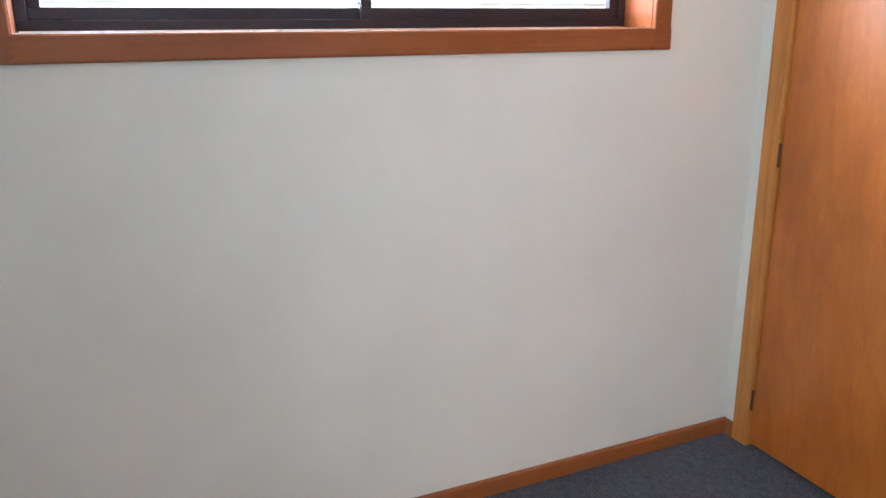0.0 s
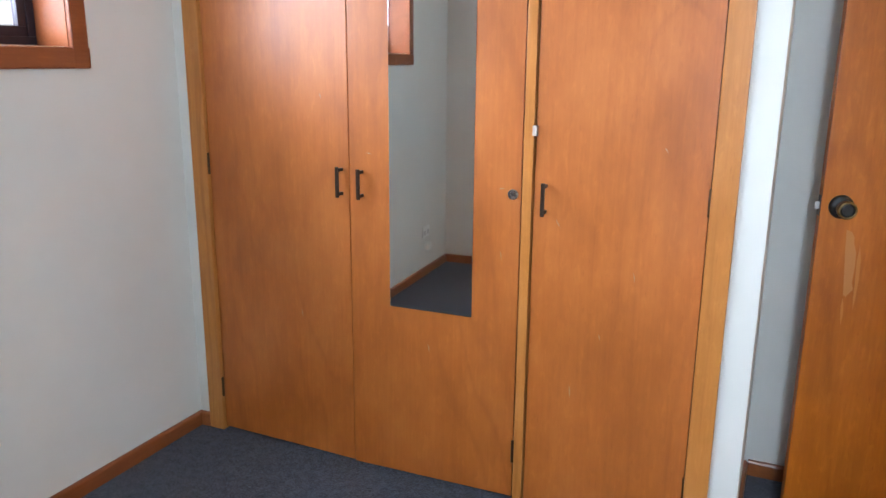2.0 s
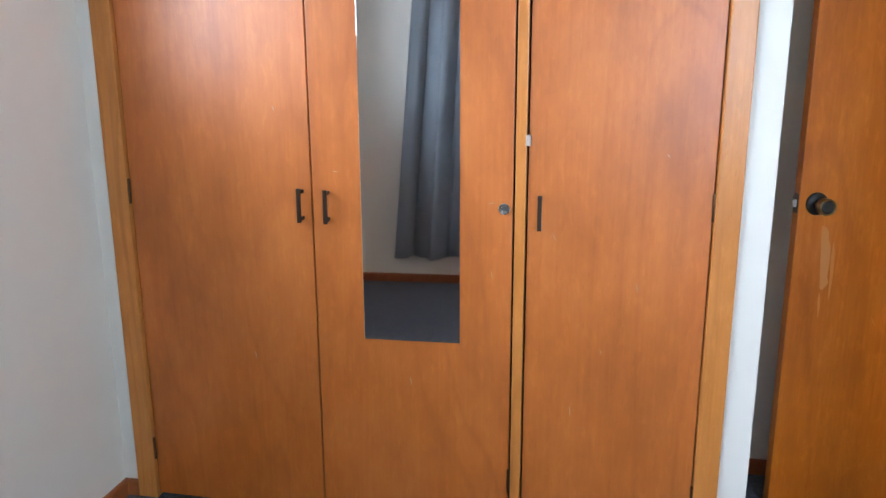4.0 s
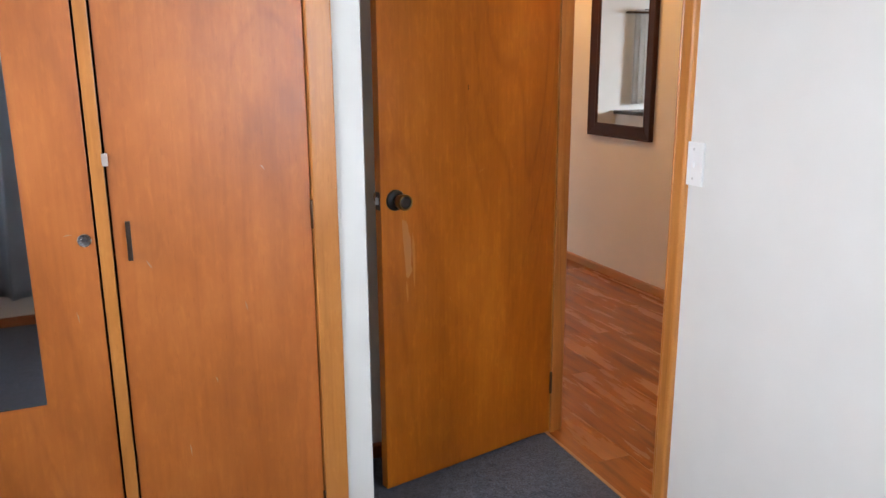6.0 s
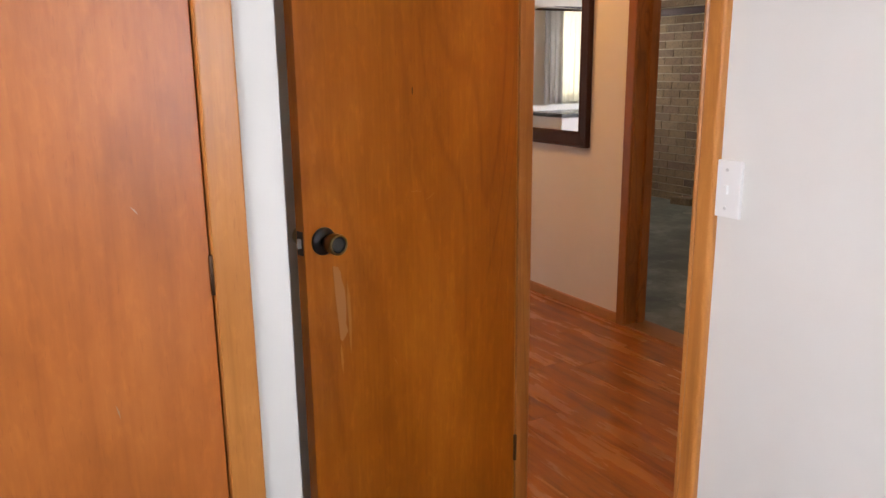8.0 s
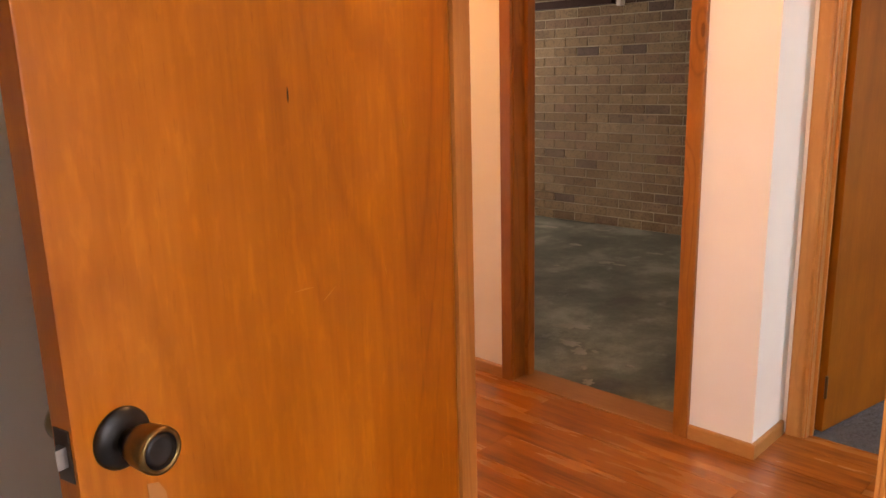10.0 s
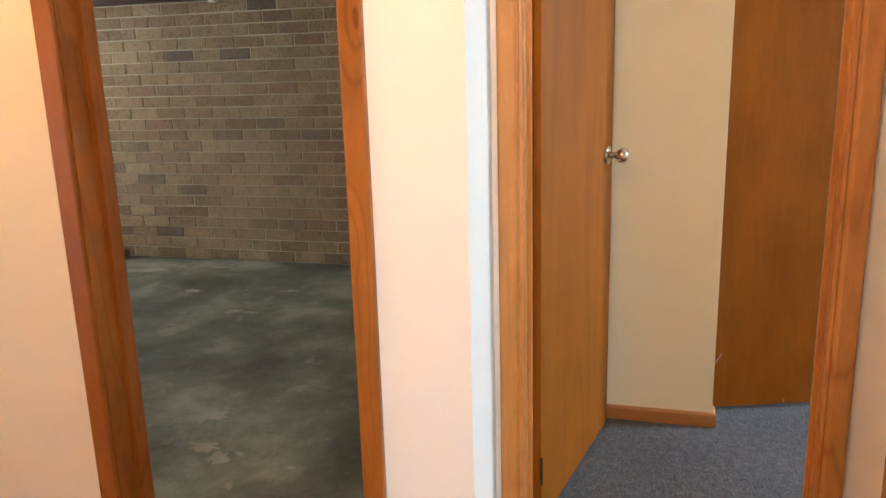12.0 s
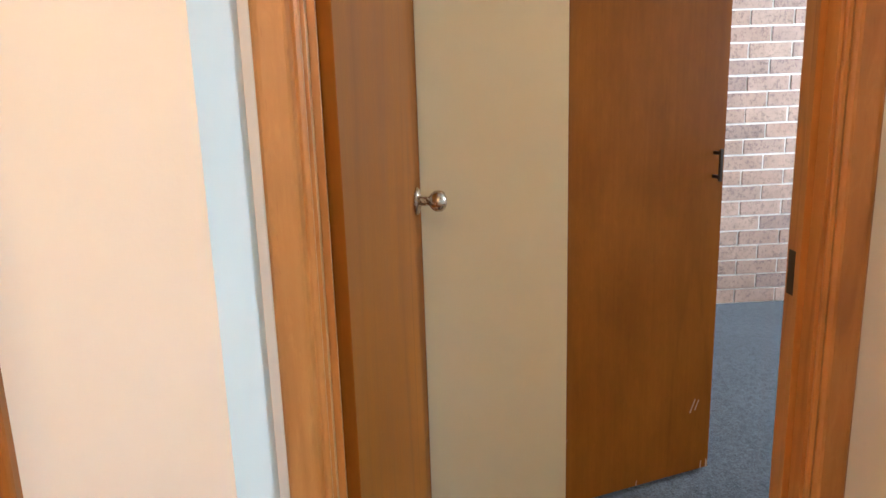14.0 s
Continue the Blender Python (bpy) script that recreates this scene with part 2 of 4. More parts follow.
THRESH = wood("worn_threshold", (0.17, 0.068, 0.018), (0.24, 0.10, 0.028), (0.32, 0.15, 0.05), axis=1, ring_mix=0.4, rough=0.5, coat=0.0)
BASE = wood("baseboard_oak", (0.30, 0.12, 0.03), (0.38, 0.165, 0.045), (0.46, 0.21, 0.065), axis=1, ring_mix=0.2)
BASERED = wood("baseboard_red", (0.20, 0.055, 0.014), (0.27, 0.08, 0.02), (0.33, 0.105, 0.03), axis=1, ring_mix=0.2)
PLANK = wood("laminate_plank", (0.15, 0.036, 0.005), (0.31, 0.094, 0.013), (0.40, 0.136, 0.022), axis=1, rings=11, rough=0.25, coat=0.35, ring_mix=0.45, fibre_mix=0.2, stretch_by=0.05, shift=(31, 47, 3), across=18.0, along=2.2, turns=40.0, pale=0.15, knots=0.12, fine=0.4, contrast=1.55)
DARKFRAME = wood("mahogany_frame", (0.022, 0.007, 0.005), (0.036, 0.011, 0.007), (0.055, 0.018, 0.011), rough=0.4, ring_mix=0.2, coat=0.03, gloss=0.2)
CARPET = carpet("charcoal_carpet", (0.009, 0.011, 0.018), (0.068, 0.079, 0.113))
CARPET2 = carpet("dark_grey_carpet", (0.006, 0.007, 0.009), (0.080, 0.091, 0.112))
CONC = concrete("bare_concrete")
MORTAR = paint("mortar", (0.42, 0.365, 0.26), (0.52, 0.46, 0.34), 0.95, 0.6)
MORTAR2 = paint("pale_mortar", (0.6, 0.56, 0.5), (0.7, 0.66, 0.6), 0.95, 0.6)
TAN = [(0.19, 0.125, 0.066), (0.25, 0.175, 0.096), (0.30, 0.22, 0.125), (0.27, 0.195, 0.105), (0.215, 0.135, 0.085), (0.33, 0.25, 0.15), (0.24, 0.165, 0.09), (0.28, 0.2, 0.11), (0.12, 0.085, 0.066)]
PINK = [(0.33, 0.205, 0.15), (0.38, 0.245, 0.18), (0.35, 0.222, 0.165), (0.41, 0.27, 0.2), (0.29, 0.19, 0.15), (0.385, 0.25, 0.19), (0.35, 0.22, 0.16)]
BRICK, BRICKS = brickwork("tan_brick", TAN, False), brickwork("tan_brick_far", TAN, True)
BRICK2, BRICKS2 = brickwork("pink_brick", PINK, False), brickwork("pink_brick_far", PINK, True)
BRONZE = metal("dark_bronze", (0.06, 0.038, 0.026), 0.4, 0.7)
ANTIQUE = metal("antique_brass", (0.20, 0.135, 0.055), 0.32)
BLACKROSE = metal("blackened_rose", (0.028, 0.028, 0.027), 0.35, 0.6)
NICKEL = metal("satin_nickel", (0.62, 0.54, 0.44), 0.26)
STEEL = metal("worn_steel", (0.5, 0.49, 0.47), 0.35)
STEELD = metal("tarnished_chrome", (0.52, 0.49, 0.45), 0.26)
HINGE = metal("old_hinge", (0.10, 0.055, 0.03), 0.45, 0.8)
ALU = metal("bronze_aluminium", (0.035, 0.028, 0.038), 0.38, 0.5)
# pale metal: the sky's glint on the track is put into the colour
ALUGLINT = metal("sky_glint_aluminium", (0.8, 0.8, 0.82), 0.3)
PLASTIC = plain("white_plastic", (0.86, 0.85, 0.80), 0.35)
SCREW = plain("cream_screw_cap", (0.6, 0.58, 0.54), 0.4)
CATCH = plain("beige_plastic", (0.46, 0.37, 0.31), 0.45)
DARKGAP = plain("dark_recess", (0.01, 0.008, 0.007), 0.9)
BARE = paint("bare_timber_patch", (0.41, 0.155, 0.036), (0.48, 0.20, 0.058), 0.75)
SCUFF = paint("pale_scuff", (0.34, 0.2, 0.12), (0.42, 0.27, 0.18), 0.7)
WORN = paint("worn_varnish", (0.42, 0.135, 0.012), (0.48, 0.17, 0.022), 0.6)
WHITEUNIT = paint("white_laminate", (0.78, 0.78, 0.76), (0.82, 0.82, 0.8), 0.3, 0.05)
BENCH = paint("grey_benchtop", (0.05, 0.055, 0.06), (0.09, 0.095, 0.1), 0.25, 0.1)
BOARD = paint("white_weatherboard", (0.78, 0.78, 0.76), (0.84, 0.84, 0.82), 0.6)
PLASTER = paint("plaster_spill", (0.2, 0.2, 0.165), (0.34, 0.33, 0.28), 0.9, 0.5)
GRASS = paint("outdoor_ground", (0.06, 0.08, 0.04), (0.1, 0.11, 0.06), 0.95)
MIRROR = plain("mirror_glass", (0.86, 0.88, 0.87), 0.02, 1.0)


def cloth(name, a, b):
    m, nodes, links, bsdf = material(name)
    mp = mapped(nodes, links, (1, 1, 1))
    weave = noise_tex(nodes, links, mp.outputs[0], 420, 2, 0.6)
    slow = noise_tex(nodes, links, mp.outputs[0], 3, 3, 0.6)
    r = ramp(nodes, [(0.3, a), (0.7, b)])
    links.new(slow, r.inputs[0])
    links.new(r.outputs[0], bsdf.inputs["Base Color"])
    bsdf.inputs["Roughness"].default_value, bsdf.inputs["Sheen Weight"].default_value = 0.75, 0.3
    bump(nodes, links, bsdf, weave, 0.3, 0.001)
    return m


GREYCLOTH = cloth("grey_curtain_cloth", (0.28, 0.31, 0.345), (0.34, 0.375, 0.415))
PALECLOTH = cloth("pale_grey_curtain_cloth", (0.5, 0.485, 0.45), (0.58, 0.565, 0.53))
SHEER = cloth("cream_sheer_cloth", (0.72, 0.7, 0.58), (0.8, 0.78, 0.66))
glass, gn, gl, gb = material("window_glass")
gb.inputs["Base Color"].default_value = (1, 1, 1, 1)
gb.inputs["Roughness"].default_value, gb.inputs["Transmission Weight"].default_value, gb.inputs["IOR"].default_value = 0.0, 1.0, 1.45
lampglass, ln, ll, lb = material("opal_lamp_glass")
lb.inputs["Base Color"].default_value = (0.9, 0.85, 0.75, 1)
lb.inputs["Emission Color"].default_value, lb.inputs["Emission Strength"].default_value = (1.0, 0.72, 0.42, 1), 6.0


# ---- mesh helpers ----
def add_box(bm, x0, x1, y0, y1, z0, z1, bevel=0.0):
    got = bmesh.ops.create_cube(bm, size=1)["verts"]
    bmesh.ops.transform(bm, matrix=Matrix.Translation(((x0 + x1) / 2, (y0 + y1) / 2, (z0 + z1) / 2)) @ Matrix.Diagonal((x1 - x0, y1 - y0, z1 - z0, 1)), verts=got)
    if bevel:
        edges = list({e for v in got for e in v.link_edges})
        bmesh.ops.bevel(bm, geom=edges, offset=bevel, segments=2, profile=0.7, affect="EDGES")
    return bm


def box(x0, x1, y0, y1, z0, z1, bevel=0.0):
    return add_box(bmesh.new(), x0, x1, y0, y1, z0, z1, bevel)


def boxes(*list_of):
    bm = bmesh.new()
    for b in list_of:
        add_box(bm, *b)
    return bm


def mesh_of(name, bm, mat, smooth=False):
    bmesh.ops.recalc_face_normals(bm, faces=bm.faces)
    me = bpy.data.meshes.new(name)
    bm.to_mesh(me)
    bm.free()
    me.materials.append(mat)
    if smooth:
        for p in me.polygons:
            p.use_smooth = True
    return me


def part(name, bm, mat, parent=None, label="", m=None, smooth=False):
    ob = new(name, mesh_of(name, bm, mat, smooth))
    if parent:
        ob.parent = parent
    if m is not None:
        ob.matrix_basis = m
    if label:
        tagged(ob, label)
    return ob


def thing(name, label, category, group="", kind="", m=None):
    ob = new(name)
    ob.empty_display_size = 0.1
    if m is not None:
        ob.matrix_basis = m
    return tagged(ob, label, category, group, kind)


def structure(name, bm, mat, label, category):
    return tagged(part(name, bm, mat), label, category, kind="structure")


def prism(profile, length, frame_m):
    """A closed 2D profile (u, v) extruded over a length along w; frame_m maps (u, v, w) into place."""
    bm = bmesh.new()
    a = [bm.verts.new((u, v, 0)) for u, v in profile]
    b = [bm.verts.new((u, v, length)) for u, v in profile]
    bm.faces.new(a), bm.faces.new(b)
    n = len(profile)
    for k in range(n):
        bm.faces.new((a[k], a[(k + 1) % n], b[(k + 1) % n], b[k]))
    bmesh.ops.transform(bm, matrix=frame_m, verts=bm.verts)
    return bm


def lathe(profile, seg=28, axis_m=None):
    """Turn a profile of (radius, height) round z."""
    bm = bmesh.new()
    rings = []
    for r, h in profile:
        rings.append([bm.verts.new((r * math.cos(2 * math.pi * k / seg), r * math.sin(2 * math.pi * k / seg), h)) for k in range(seg)])
    for p, q in zip(rings, rings[1:]):
        for k in range(seg):
            bm.faces.new((p[k], p[(k + 1) % seg], q[(k + 1) % seg], q[k]))
    bm.faces.new(rings[0]), bm.faces.new(rings[-1])
    if axis_m is not None:
        bmesh.ops.transform(bm, matrix=axis_m, verts=bm.verts)
    return bm


def axes(origin, u, v, w):
    m = Matrix((u, v, w)).transposed().to_4x4()
    m.translation = Vector(origin)
    return m


# moulded architrave: u from the opening outwards, v out of the wall
ARCH = [(0, 0), (0, 0.008), (0.002, 0.0105), (0.006, 0.0115), (0.009, 0.0095), (0.0105, 0.0085), (0.013, 0.0105), (0.016, 0.0145),
        (0.02, 0.0165), (0.05, 0.018), (0.055, 0.0172), (0.059, 0.014), (0.06, 0.01), (0.06, 0)]


FLAT = [(0, 0), (0, 0.013), (0.0015, 0.0165), (0.004, 0.018), (0.056, 0.018), (0.0585, 0.0165), (0.06, 0.013), (0.06, 0)]


def door_set(name, wall_axis, face_a, face_b, j0, j1, mat_a, mat_b, label, top=2.03, width=0.06, jambmat=None, profile=ARCH):
    """Jamb lining, stops and architraves of a doorway through a wall that runs along y (wall_axis 'x') or x ('y')."""
    root = thing(name, label, "door frame", kind="structure")
    jm = jambmat or mat_a
    w = width / 0.06
    prof = [(u * w, v) for u, v in profile]

    def bx(a0, a1, b0, b1, z0, z1, bev=0.0015):
        return box(a0, a1, b0, b1, z0, z1, bev) if wall_axis == "x" else box(b0, b1, a0, a1, z0, z1, bev)
    part("jamb", bx(face_a - 0.003, face_b + 0.003, j0 - 0.02, j0, 0.0, top), jm, root)
    part("jamb", bx(face_a - 0.003, face_b + 0.003, j1, j1 + 0.02, 0.0, top), jm, root)
    part("head_jamb", bx(face_a - 0.003, face_b + 0.003, j0 - 0.02, j1 + 0.02, top, top + 0.02), jm, root)
    for face, out, mat in ((face_a, -1, mat_a), (face_b, 1, mat_b)):
        if mat is None:
            continue
        for j, side in ((j0 - 0.006, -1), (j1 + 0.006, 1)):
            if wall_axis == "x":
                m = axes((face, j, 0.0), (0, side, 0), (out, 0, 0), (0, 0, 1))
            else:
                m = axes((j, face, 0.0), (side, 0, 0), (0, out, 0), (0, 0, 1))
            part("architrave", prism(prof, top + 0.005, m), mat, root)
        if wall_axis == "x":
            m = axes((face, j0 - 0.006 - width, top + 0.006), (0, 0, 1), (out, 0, 0), (0, 1, 0))
        else:
            m = axes((j0 - 0.006 - width, face, top + 0.006), (0, 0, 1), (0, out, 0), (1, 0, 0))
        part("head_architrave", prism(prof, j1 - j0 + 0.012 + 2 * width, m), mat, root)
    return root


def skirting(name, p, q, out, mat, label, height=0.055, depth=0.014):
    """A baseboard from p to q on the floor; out is the way the wall faces."""
    p, q, out = Vector((*p, 0)), Vector((*q, 0)), Vector((*out, 0))
    prof = [(0, 0), (depth, 0), (depth, height - 0.008), (depth - 0.003, height - 0.002), (depth - 0.007, height), (0, height)]
    m = axes((p.x, p.y, 0.0), out, (0, 0, 1), (q - p).normalized())
    return structure(name, prism(prof, (q - p).length, m), mat, label, "baseboard")


# ---- setting: floors, walls, ceilings ----
H = 2.4
structure("ground", box(-60, 70, -60, 70, -0.62, -0.42), GRASS, "rough green ground around the house", "ground")
structure("floor_bedroom", box(-0.12, 2.83, -2.95, 0.62, -0.2, 0.0), CARPET, "charcoal blue low-pile bedroom carpet", "carpet")
structure("subfloor_hall", boxes((2.83, 4.56, -0.75, 5.6, -0.2, -0.012), (4.56, 4.745, -0.75, 0.55, -0.2, -0.012)), DARKGAP, "dark underlay below the hall planks", "floor")
structure("subfloor_kitchen", box(-1.2, 2.862, 0.62, 5.6, -0.2, -0.012), DARKGAP, "dark underlay below the kitchen planks", "floor")
structure("floor_garage", box(4.56, 8.3, 0.6, 6.1, -0.25, -0.05), CONC, "bare stained grey-green concrete garage floor", "floor")
structure("floor_bedroom_far", box(4.745, 7.85, -3.25, 0.62, -0.2, 0.0), CARPET2, "blue-grey flecked carpet of the far bedroom", "carpet")

# bedroom
WY0, WY1, WZ0, WZ1 = -2.123, -0.447, 1.433, 2.12
structure("wall_west", boxes((-0.2, 0, -2.95, WY0 - 0.018, 0, H), (-0.2, 0, WY1 + 0.018, 0.62, 0, H), (-0.2, 0, WY0 - 0.018, WY1 + 0.018, 0, WZ0 - 0.02), (-0.2, 0, WY0 - 0.018, WY1 + 0.018, WZ1 + 0.018, H)), WALL,
          "matt off-white wall below the bedroom window", "wall")
structure("wall_south", boxes((0, 1.7, -2.92, -2.8, 0, H), (2.6, 2.785, -2.92, -2.8, 0, H), (1.7, 2.6, -2.92, -2.8, 0, 1.0), (1.7, 2.6, -2.92, -2.8, 2.12, H)), WALL,
          "off-white bedroom wall behind a grey curtain", "wall")
structure("wall_east", boxes((2.785, 2.895, -2.92, -0.311, 0, H), (2.785, 2.895, 0.453, 1.6, 0, H), (2.785, 2.895, -0.311, 0.453, 2.05, H)), WALL,
          "off-white wall with the bedroom doorway and light switch", "wall")
structure("wall_nib", box(1.899, 1.979, -0.008, 0.515, 0, H, 0.003), WALL, "narrow white wall end beside the wardrobe", "wall")
structure("wall_corner_strip", box(0.0, 0.054, 0.0, 0.1, 0, H, 0.002), WALL, "narrow white wall strip beside the wardrobe", "wall")
structure("wall_recess", boxes((-0.12, 2.785, 0.515, 0.66, 0, H)), WALL, "off-white wall behind the open bedroom door", "wall")
structure("ceiling_bedroom", box(-0.12, 2.895, -2.92, 0.66, H, H + 0.1), CEIL, "flat white bedroom ceiling", "ceiling")
# hall and kitchen
GJ0, GJ1 = 0.796, 1.576
structure("wall_hall_east", boxes((4.425, 4.56, 0.489, GJ0 - 0.02, -0.05, H), (4.425, 4.56, GJ1 + 0.02, 5.6, -0.05, H), (4.425, 4.56, GJ0 - 0.02, GJ1 + 0.02, 2.05, H)), HALLWALL,
          "cream hall wall with the garage doorway", "wall")
structure("wall_hall_return", box(4.56, 4.795, 0.489, 0.6, 0, H), HALLWALL, "short cream return wall beside a door", "wall")
DJ0, DJ1 = -0.362, 0.399
structure("wall_far_bedroom", boxes((4.705, 4.795, DJ1 + 0.02, 0.489, 0, H), (4.705, 4.795, -3.25, DJ0 - 0.02, 0, H), (4.705, 4.795, DJ0 - 0.02, DJ1 + 0.02, 2.05, H)), HALLWALL,
          "cream wall with the far bedroom doorway", "wall")
SJ0, SJ1 = 3.81, 4.579
structure("wall_hall_south", boxes((2.895, SJ0 - 0.02, -0.627, -0.527, 0, H), (SJ1 + 0.02, 4.705, -0.627, -0.527, 0, H), (SJ0 - 0.02, SJ1 + 0.02, -0.627, -0.527, 2.05, H)), HALLWALL,
          "cream end wall of the hall", "wall")
structure("wall_kitchen_north", boxes((-1.2, 1.15, 5.5, 5.6, 0, H), (1.85, 4.42, 5.5, 5.6, 0, H), (1.15, 1.85, 5.5, 5.6, 0, 1.08), (1.15, 1.85, 5.5, 5.6, 2.05, H)), WALL,
          "cream kitchen wall with a curtained window", "wall")
# the opening is supposed and unseen; it lets the added drawer fill through
structure("wall_kitchen_west", boxes((-1.2, -1.1, 0.66, 2.0, 0, H), (-1.2, -1.1, 3.8, 5.5, 0, H), (-1.2, -1.1, 2.0, 3.8, 0, 0.9), (-1.2, -1.1, 2.0, 3.8, 2.1, H)), WALL, "plain cream kitchen wall", "wall")
structure("ceiling_hall", boxes((2.895, 4.705, -0.65, 0.66, H, H + 0.1), (-1.2, 4.56, 0.66, 5.6, H, H + 0.1)), CEIL, "flat white hall ceiling", "ceiling")
# side room beyond the open doorway
structure("floor_side_room", box(3.5, 4.705, -2.3, -0.75, -0.2, 0.0), CONC, "grey floor of the side room", "floor")
structure("wall_side_room", boxes((3.4, 3.5, -2.3, -0.627, 0, H), (3.4, 3.7, -2.4, -2.3, 0, H), (4.5, 4.705, -2.4, -2.3, 0, H), (3.7, 4.5, -2.4, -2.3, 0, 1.1), (3.7, 4.5, -2.4, -2.3, 2.1, H)), CEIL, "plain white side room walls", "wall")
structure("ceiling_side_room", box(3.4, 4.705, -2.4, -0.65, H, H + 0.1), CEIL, "plain white side room ceiling", "ceiling")
# far bedroom
structure("wall_closet_end", box(5.597, 5.675, -0.178, 0.5, 0, H, 0.002), FARWALL, "cream wall end of the far wardrobe", "wall")
structure("wall_far_north", boxes((4.795, 7.75, 0.5, 0.6, 0, H)), HALLWALL, "cream wall behind the far bedroom door", "wall")
structure("wall_far_south", boxes((4.795, 5.45, -3.25, -3.15, 0, H), (7.15, 7.75, -3.25, -3.15, 0, H), (5.45, 7.15, -3.25, -3.15, 0, 0.95), (5.45, 7.15, -3.25, -3.15, 2.12, H)), HALLWALL,
          "cream far bedroom wall with a window", "wall")
structure("ceiling_far_bedroom", box(4.705, 7.85, -3.25, 0.6, H, H + 0.1), CEIL, "flat white ceiling of the far bedroom", "ceiling")
# garage
structure("wall_garage_south", box(4.79, 8.1, 0.6, 0.7, -0.05, H), HALLWALL, "plain garage side wall", "wall")
structure("wall_garage_north", boxes((4.56, 6.3, 6.0, 6.1, -0.05, H), (7.5, 8.1, 6.0, 6.1, -0.05, H), (6.3, 7.5, 6.0, 6.1, -0.05, 1.35), (6.3, 7.5, 6.0, 6.1, 2.05, H)), HALLWALL,
          "plain garage wall with a high window", "wall")
structure("wall_garage_link", box(4.46, 4.56, 5.6, 6.1, -0.05, H), HALLWALL, "plain garage wall end", "wall")
structure("ceiling_garage", box(4.56, 8.3, 0.6, 6.1, H, H + 0.1), CEIL, "plain white garage ceiling", "ceiling")

# baseboards
skirting("baseboard_west", (0, -2.8), (0, 0.0), (1, 0), BASERED, "red-brown stained timber baseboard")
skirting("baseboard_strip", (0.014, 0.0), (0.054, 0.0), (0, -1), BASERED, "short end of red-brown baseboard")
skirting("baseboard_south", (0.014, -2.8), (2.771, -2.8), (0, 1), BASERED, "red-brown stained timber baseboard")
skirting("baseboard_east", (2.785, -0.36), (2.785, -2.786), (-1, 0), BASERED, "red-brown stained timber baseboard")
skirting("baseboard_nib", (1.979, 0.0), (1.979, 0.501), (1, 0), BASERED, "red-brown baseboard behind the door")
skirting("baseboard_recess", (1.993, 0.515), (2.7, 0.515), (0, -1), BASERED, "red-brown baseboard behind the door")
skirting("baseboard_hall", (4.425, GJ1 + 0.068), (4.425, 5.5), (-1, 0), BASE, "oak-brown timber baseboard along the hall")
skirting("baseboard_hall_end", (4.425, 0.489 - 0.014), (4.425, GJ0 - 0.068), (-1, 0), BASE, "short oak-brown baseboard beside the garage doorway")
skirting("baseboard_return", (4.425, 0.489), (4.688, 0.489), (0, -1), BASE, "short oak-brown baseboard on the return wall")
skirting("baseboard_closet_end", (5.597, -0.192), (5.597, 0.5), (-1, 0), BASE, "honey timber baseboard in the far bedroom")
skirting("baseboard_closet_side", (5.597, -0.178), (5.675, -0.178), (0, -1), BASE, "end of honey timber baseboard")


# ---- doors ----
def knob_profile(kind):
    if kind == "ball":
        return [(0.008, 0.0), (0.011, 0.004), (0.011, 0.022), (0.014, 0.026), (0.02, 0.030), (0.0255, 0.038), (0.027, 0.046), (0.0255, 0.054), (0.021, 0.061), (0.012, 0.0655), (0.004, 0.0665)]
    return [(0.012, 0.0), (0.013, 0.012), (0.016, 0.016), (0.021, 0.02), (0.0235, 0.028), (0.025, 0.042), (0.0255, 0.05), (0.0245, 0.055), (0.021, 0.0562), (0.019, 0.0535), (0.006, 0.052)]


def leaf(parent, length, thick, height, mat, label, m, knob_at, knob_kind, rose_mat, knob_mat, hinges, name="door_leaf"):
    """A flush door leaf: x from the hinge to the free edge, y into the leaf from the face that the knob side shows."""
    lf = part(name, box(0, length, 0, thick, 0.012, height, 0.0025), mat, parent, label, m)
    kx, kz = knob_at
    for side in (0, 1):
        y, d = (0, -1) if side == 0 else (thick, 1)
        f = axes((kx, y, kz), (1, 0, 0), (0, 0, d), (0, d, 0)) if d < 0 else axes((kx, y, kz), (-1, 0, 0), (0, 0, 1), (0, 1, 0))
        rose = part("rose", lathe([(0.034, 0.0), (0.034, 0.003), (0.031, 0.0065), (0.024, 0.009), (0.014, 0.012)], 32, f), rose_mat, lf, smooth=True)
        part("knob", lathe([(r, h + 0.009) for r, h in knob_profile(knob_kind)], 32, f), knob_mat, lf, smooth=True)
        if knob_kind == "drum":
            part("knob_face", lathe([(0.0195, 0.0618), (0.0195, 0.0632), (0.012, 0.0626), (0.002, 0.0622)], 28, f), BLACKROSE, lf, "dark knob face", smooth=True)
    part("latch_plate", box(length - 0.001, length + 0.0012, thick / 2 - 0.0125, thick / 2 + 0.0125, kz - 0.029, kz + 0.029, 0.0004), BRONZE, lf)
    part("latch_bolt", prism([(-0.006, 0), (0.006, 0), (0.006, 0.004), (-0.006, 0.012)], 0.022, axes((length + 0.001, thick / 2, kz - 0.011), (0, 1, 0), (1, 0, 0), (0, 0, 1))), STEEL, lf)
    for hz in hinges:
        part("hinge", lathe([(0.005, 0.0), (0.0055, 0.002), (0.0055, 0.086), (0.005, 0.088)], 12, Matrix.Translation((-0.004, -0.003, hz))), HINGE, lf, smooth=True)
    return lf


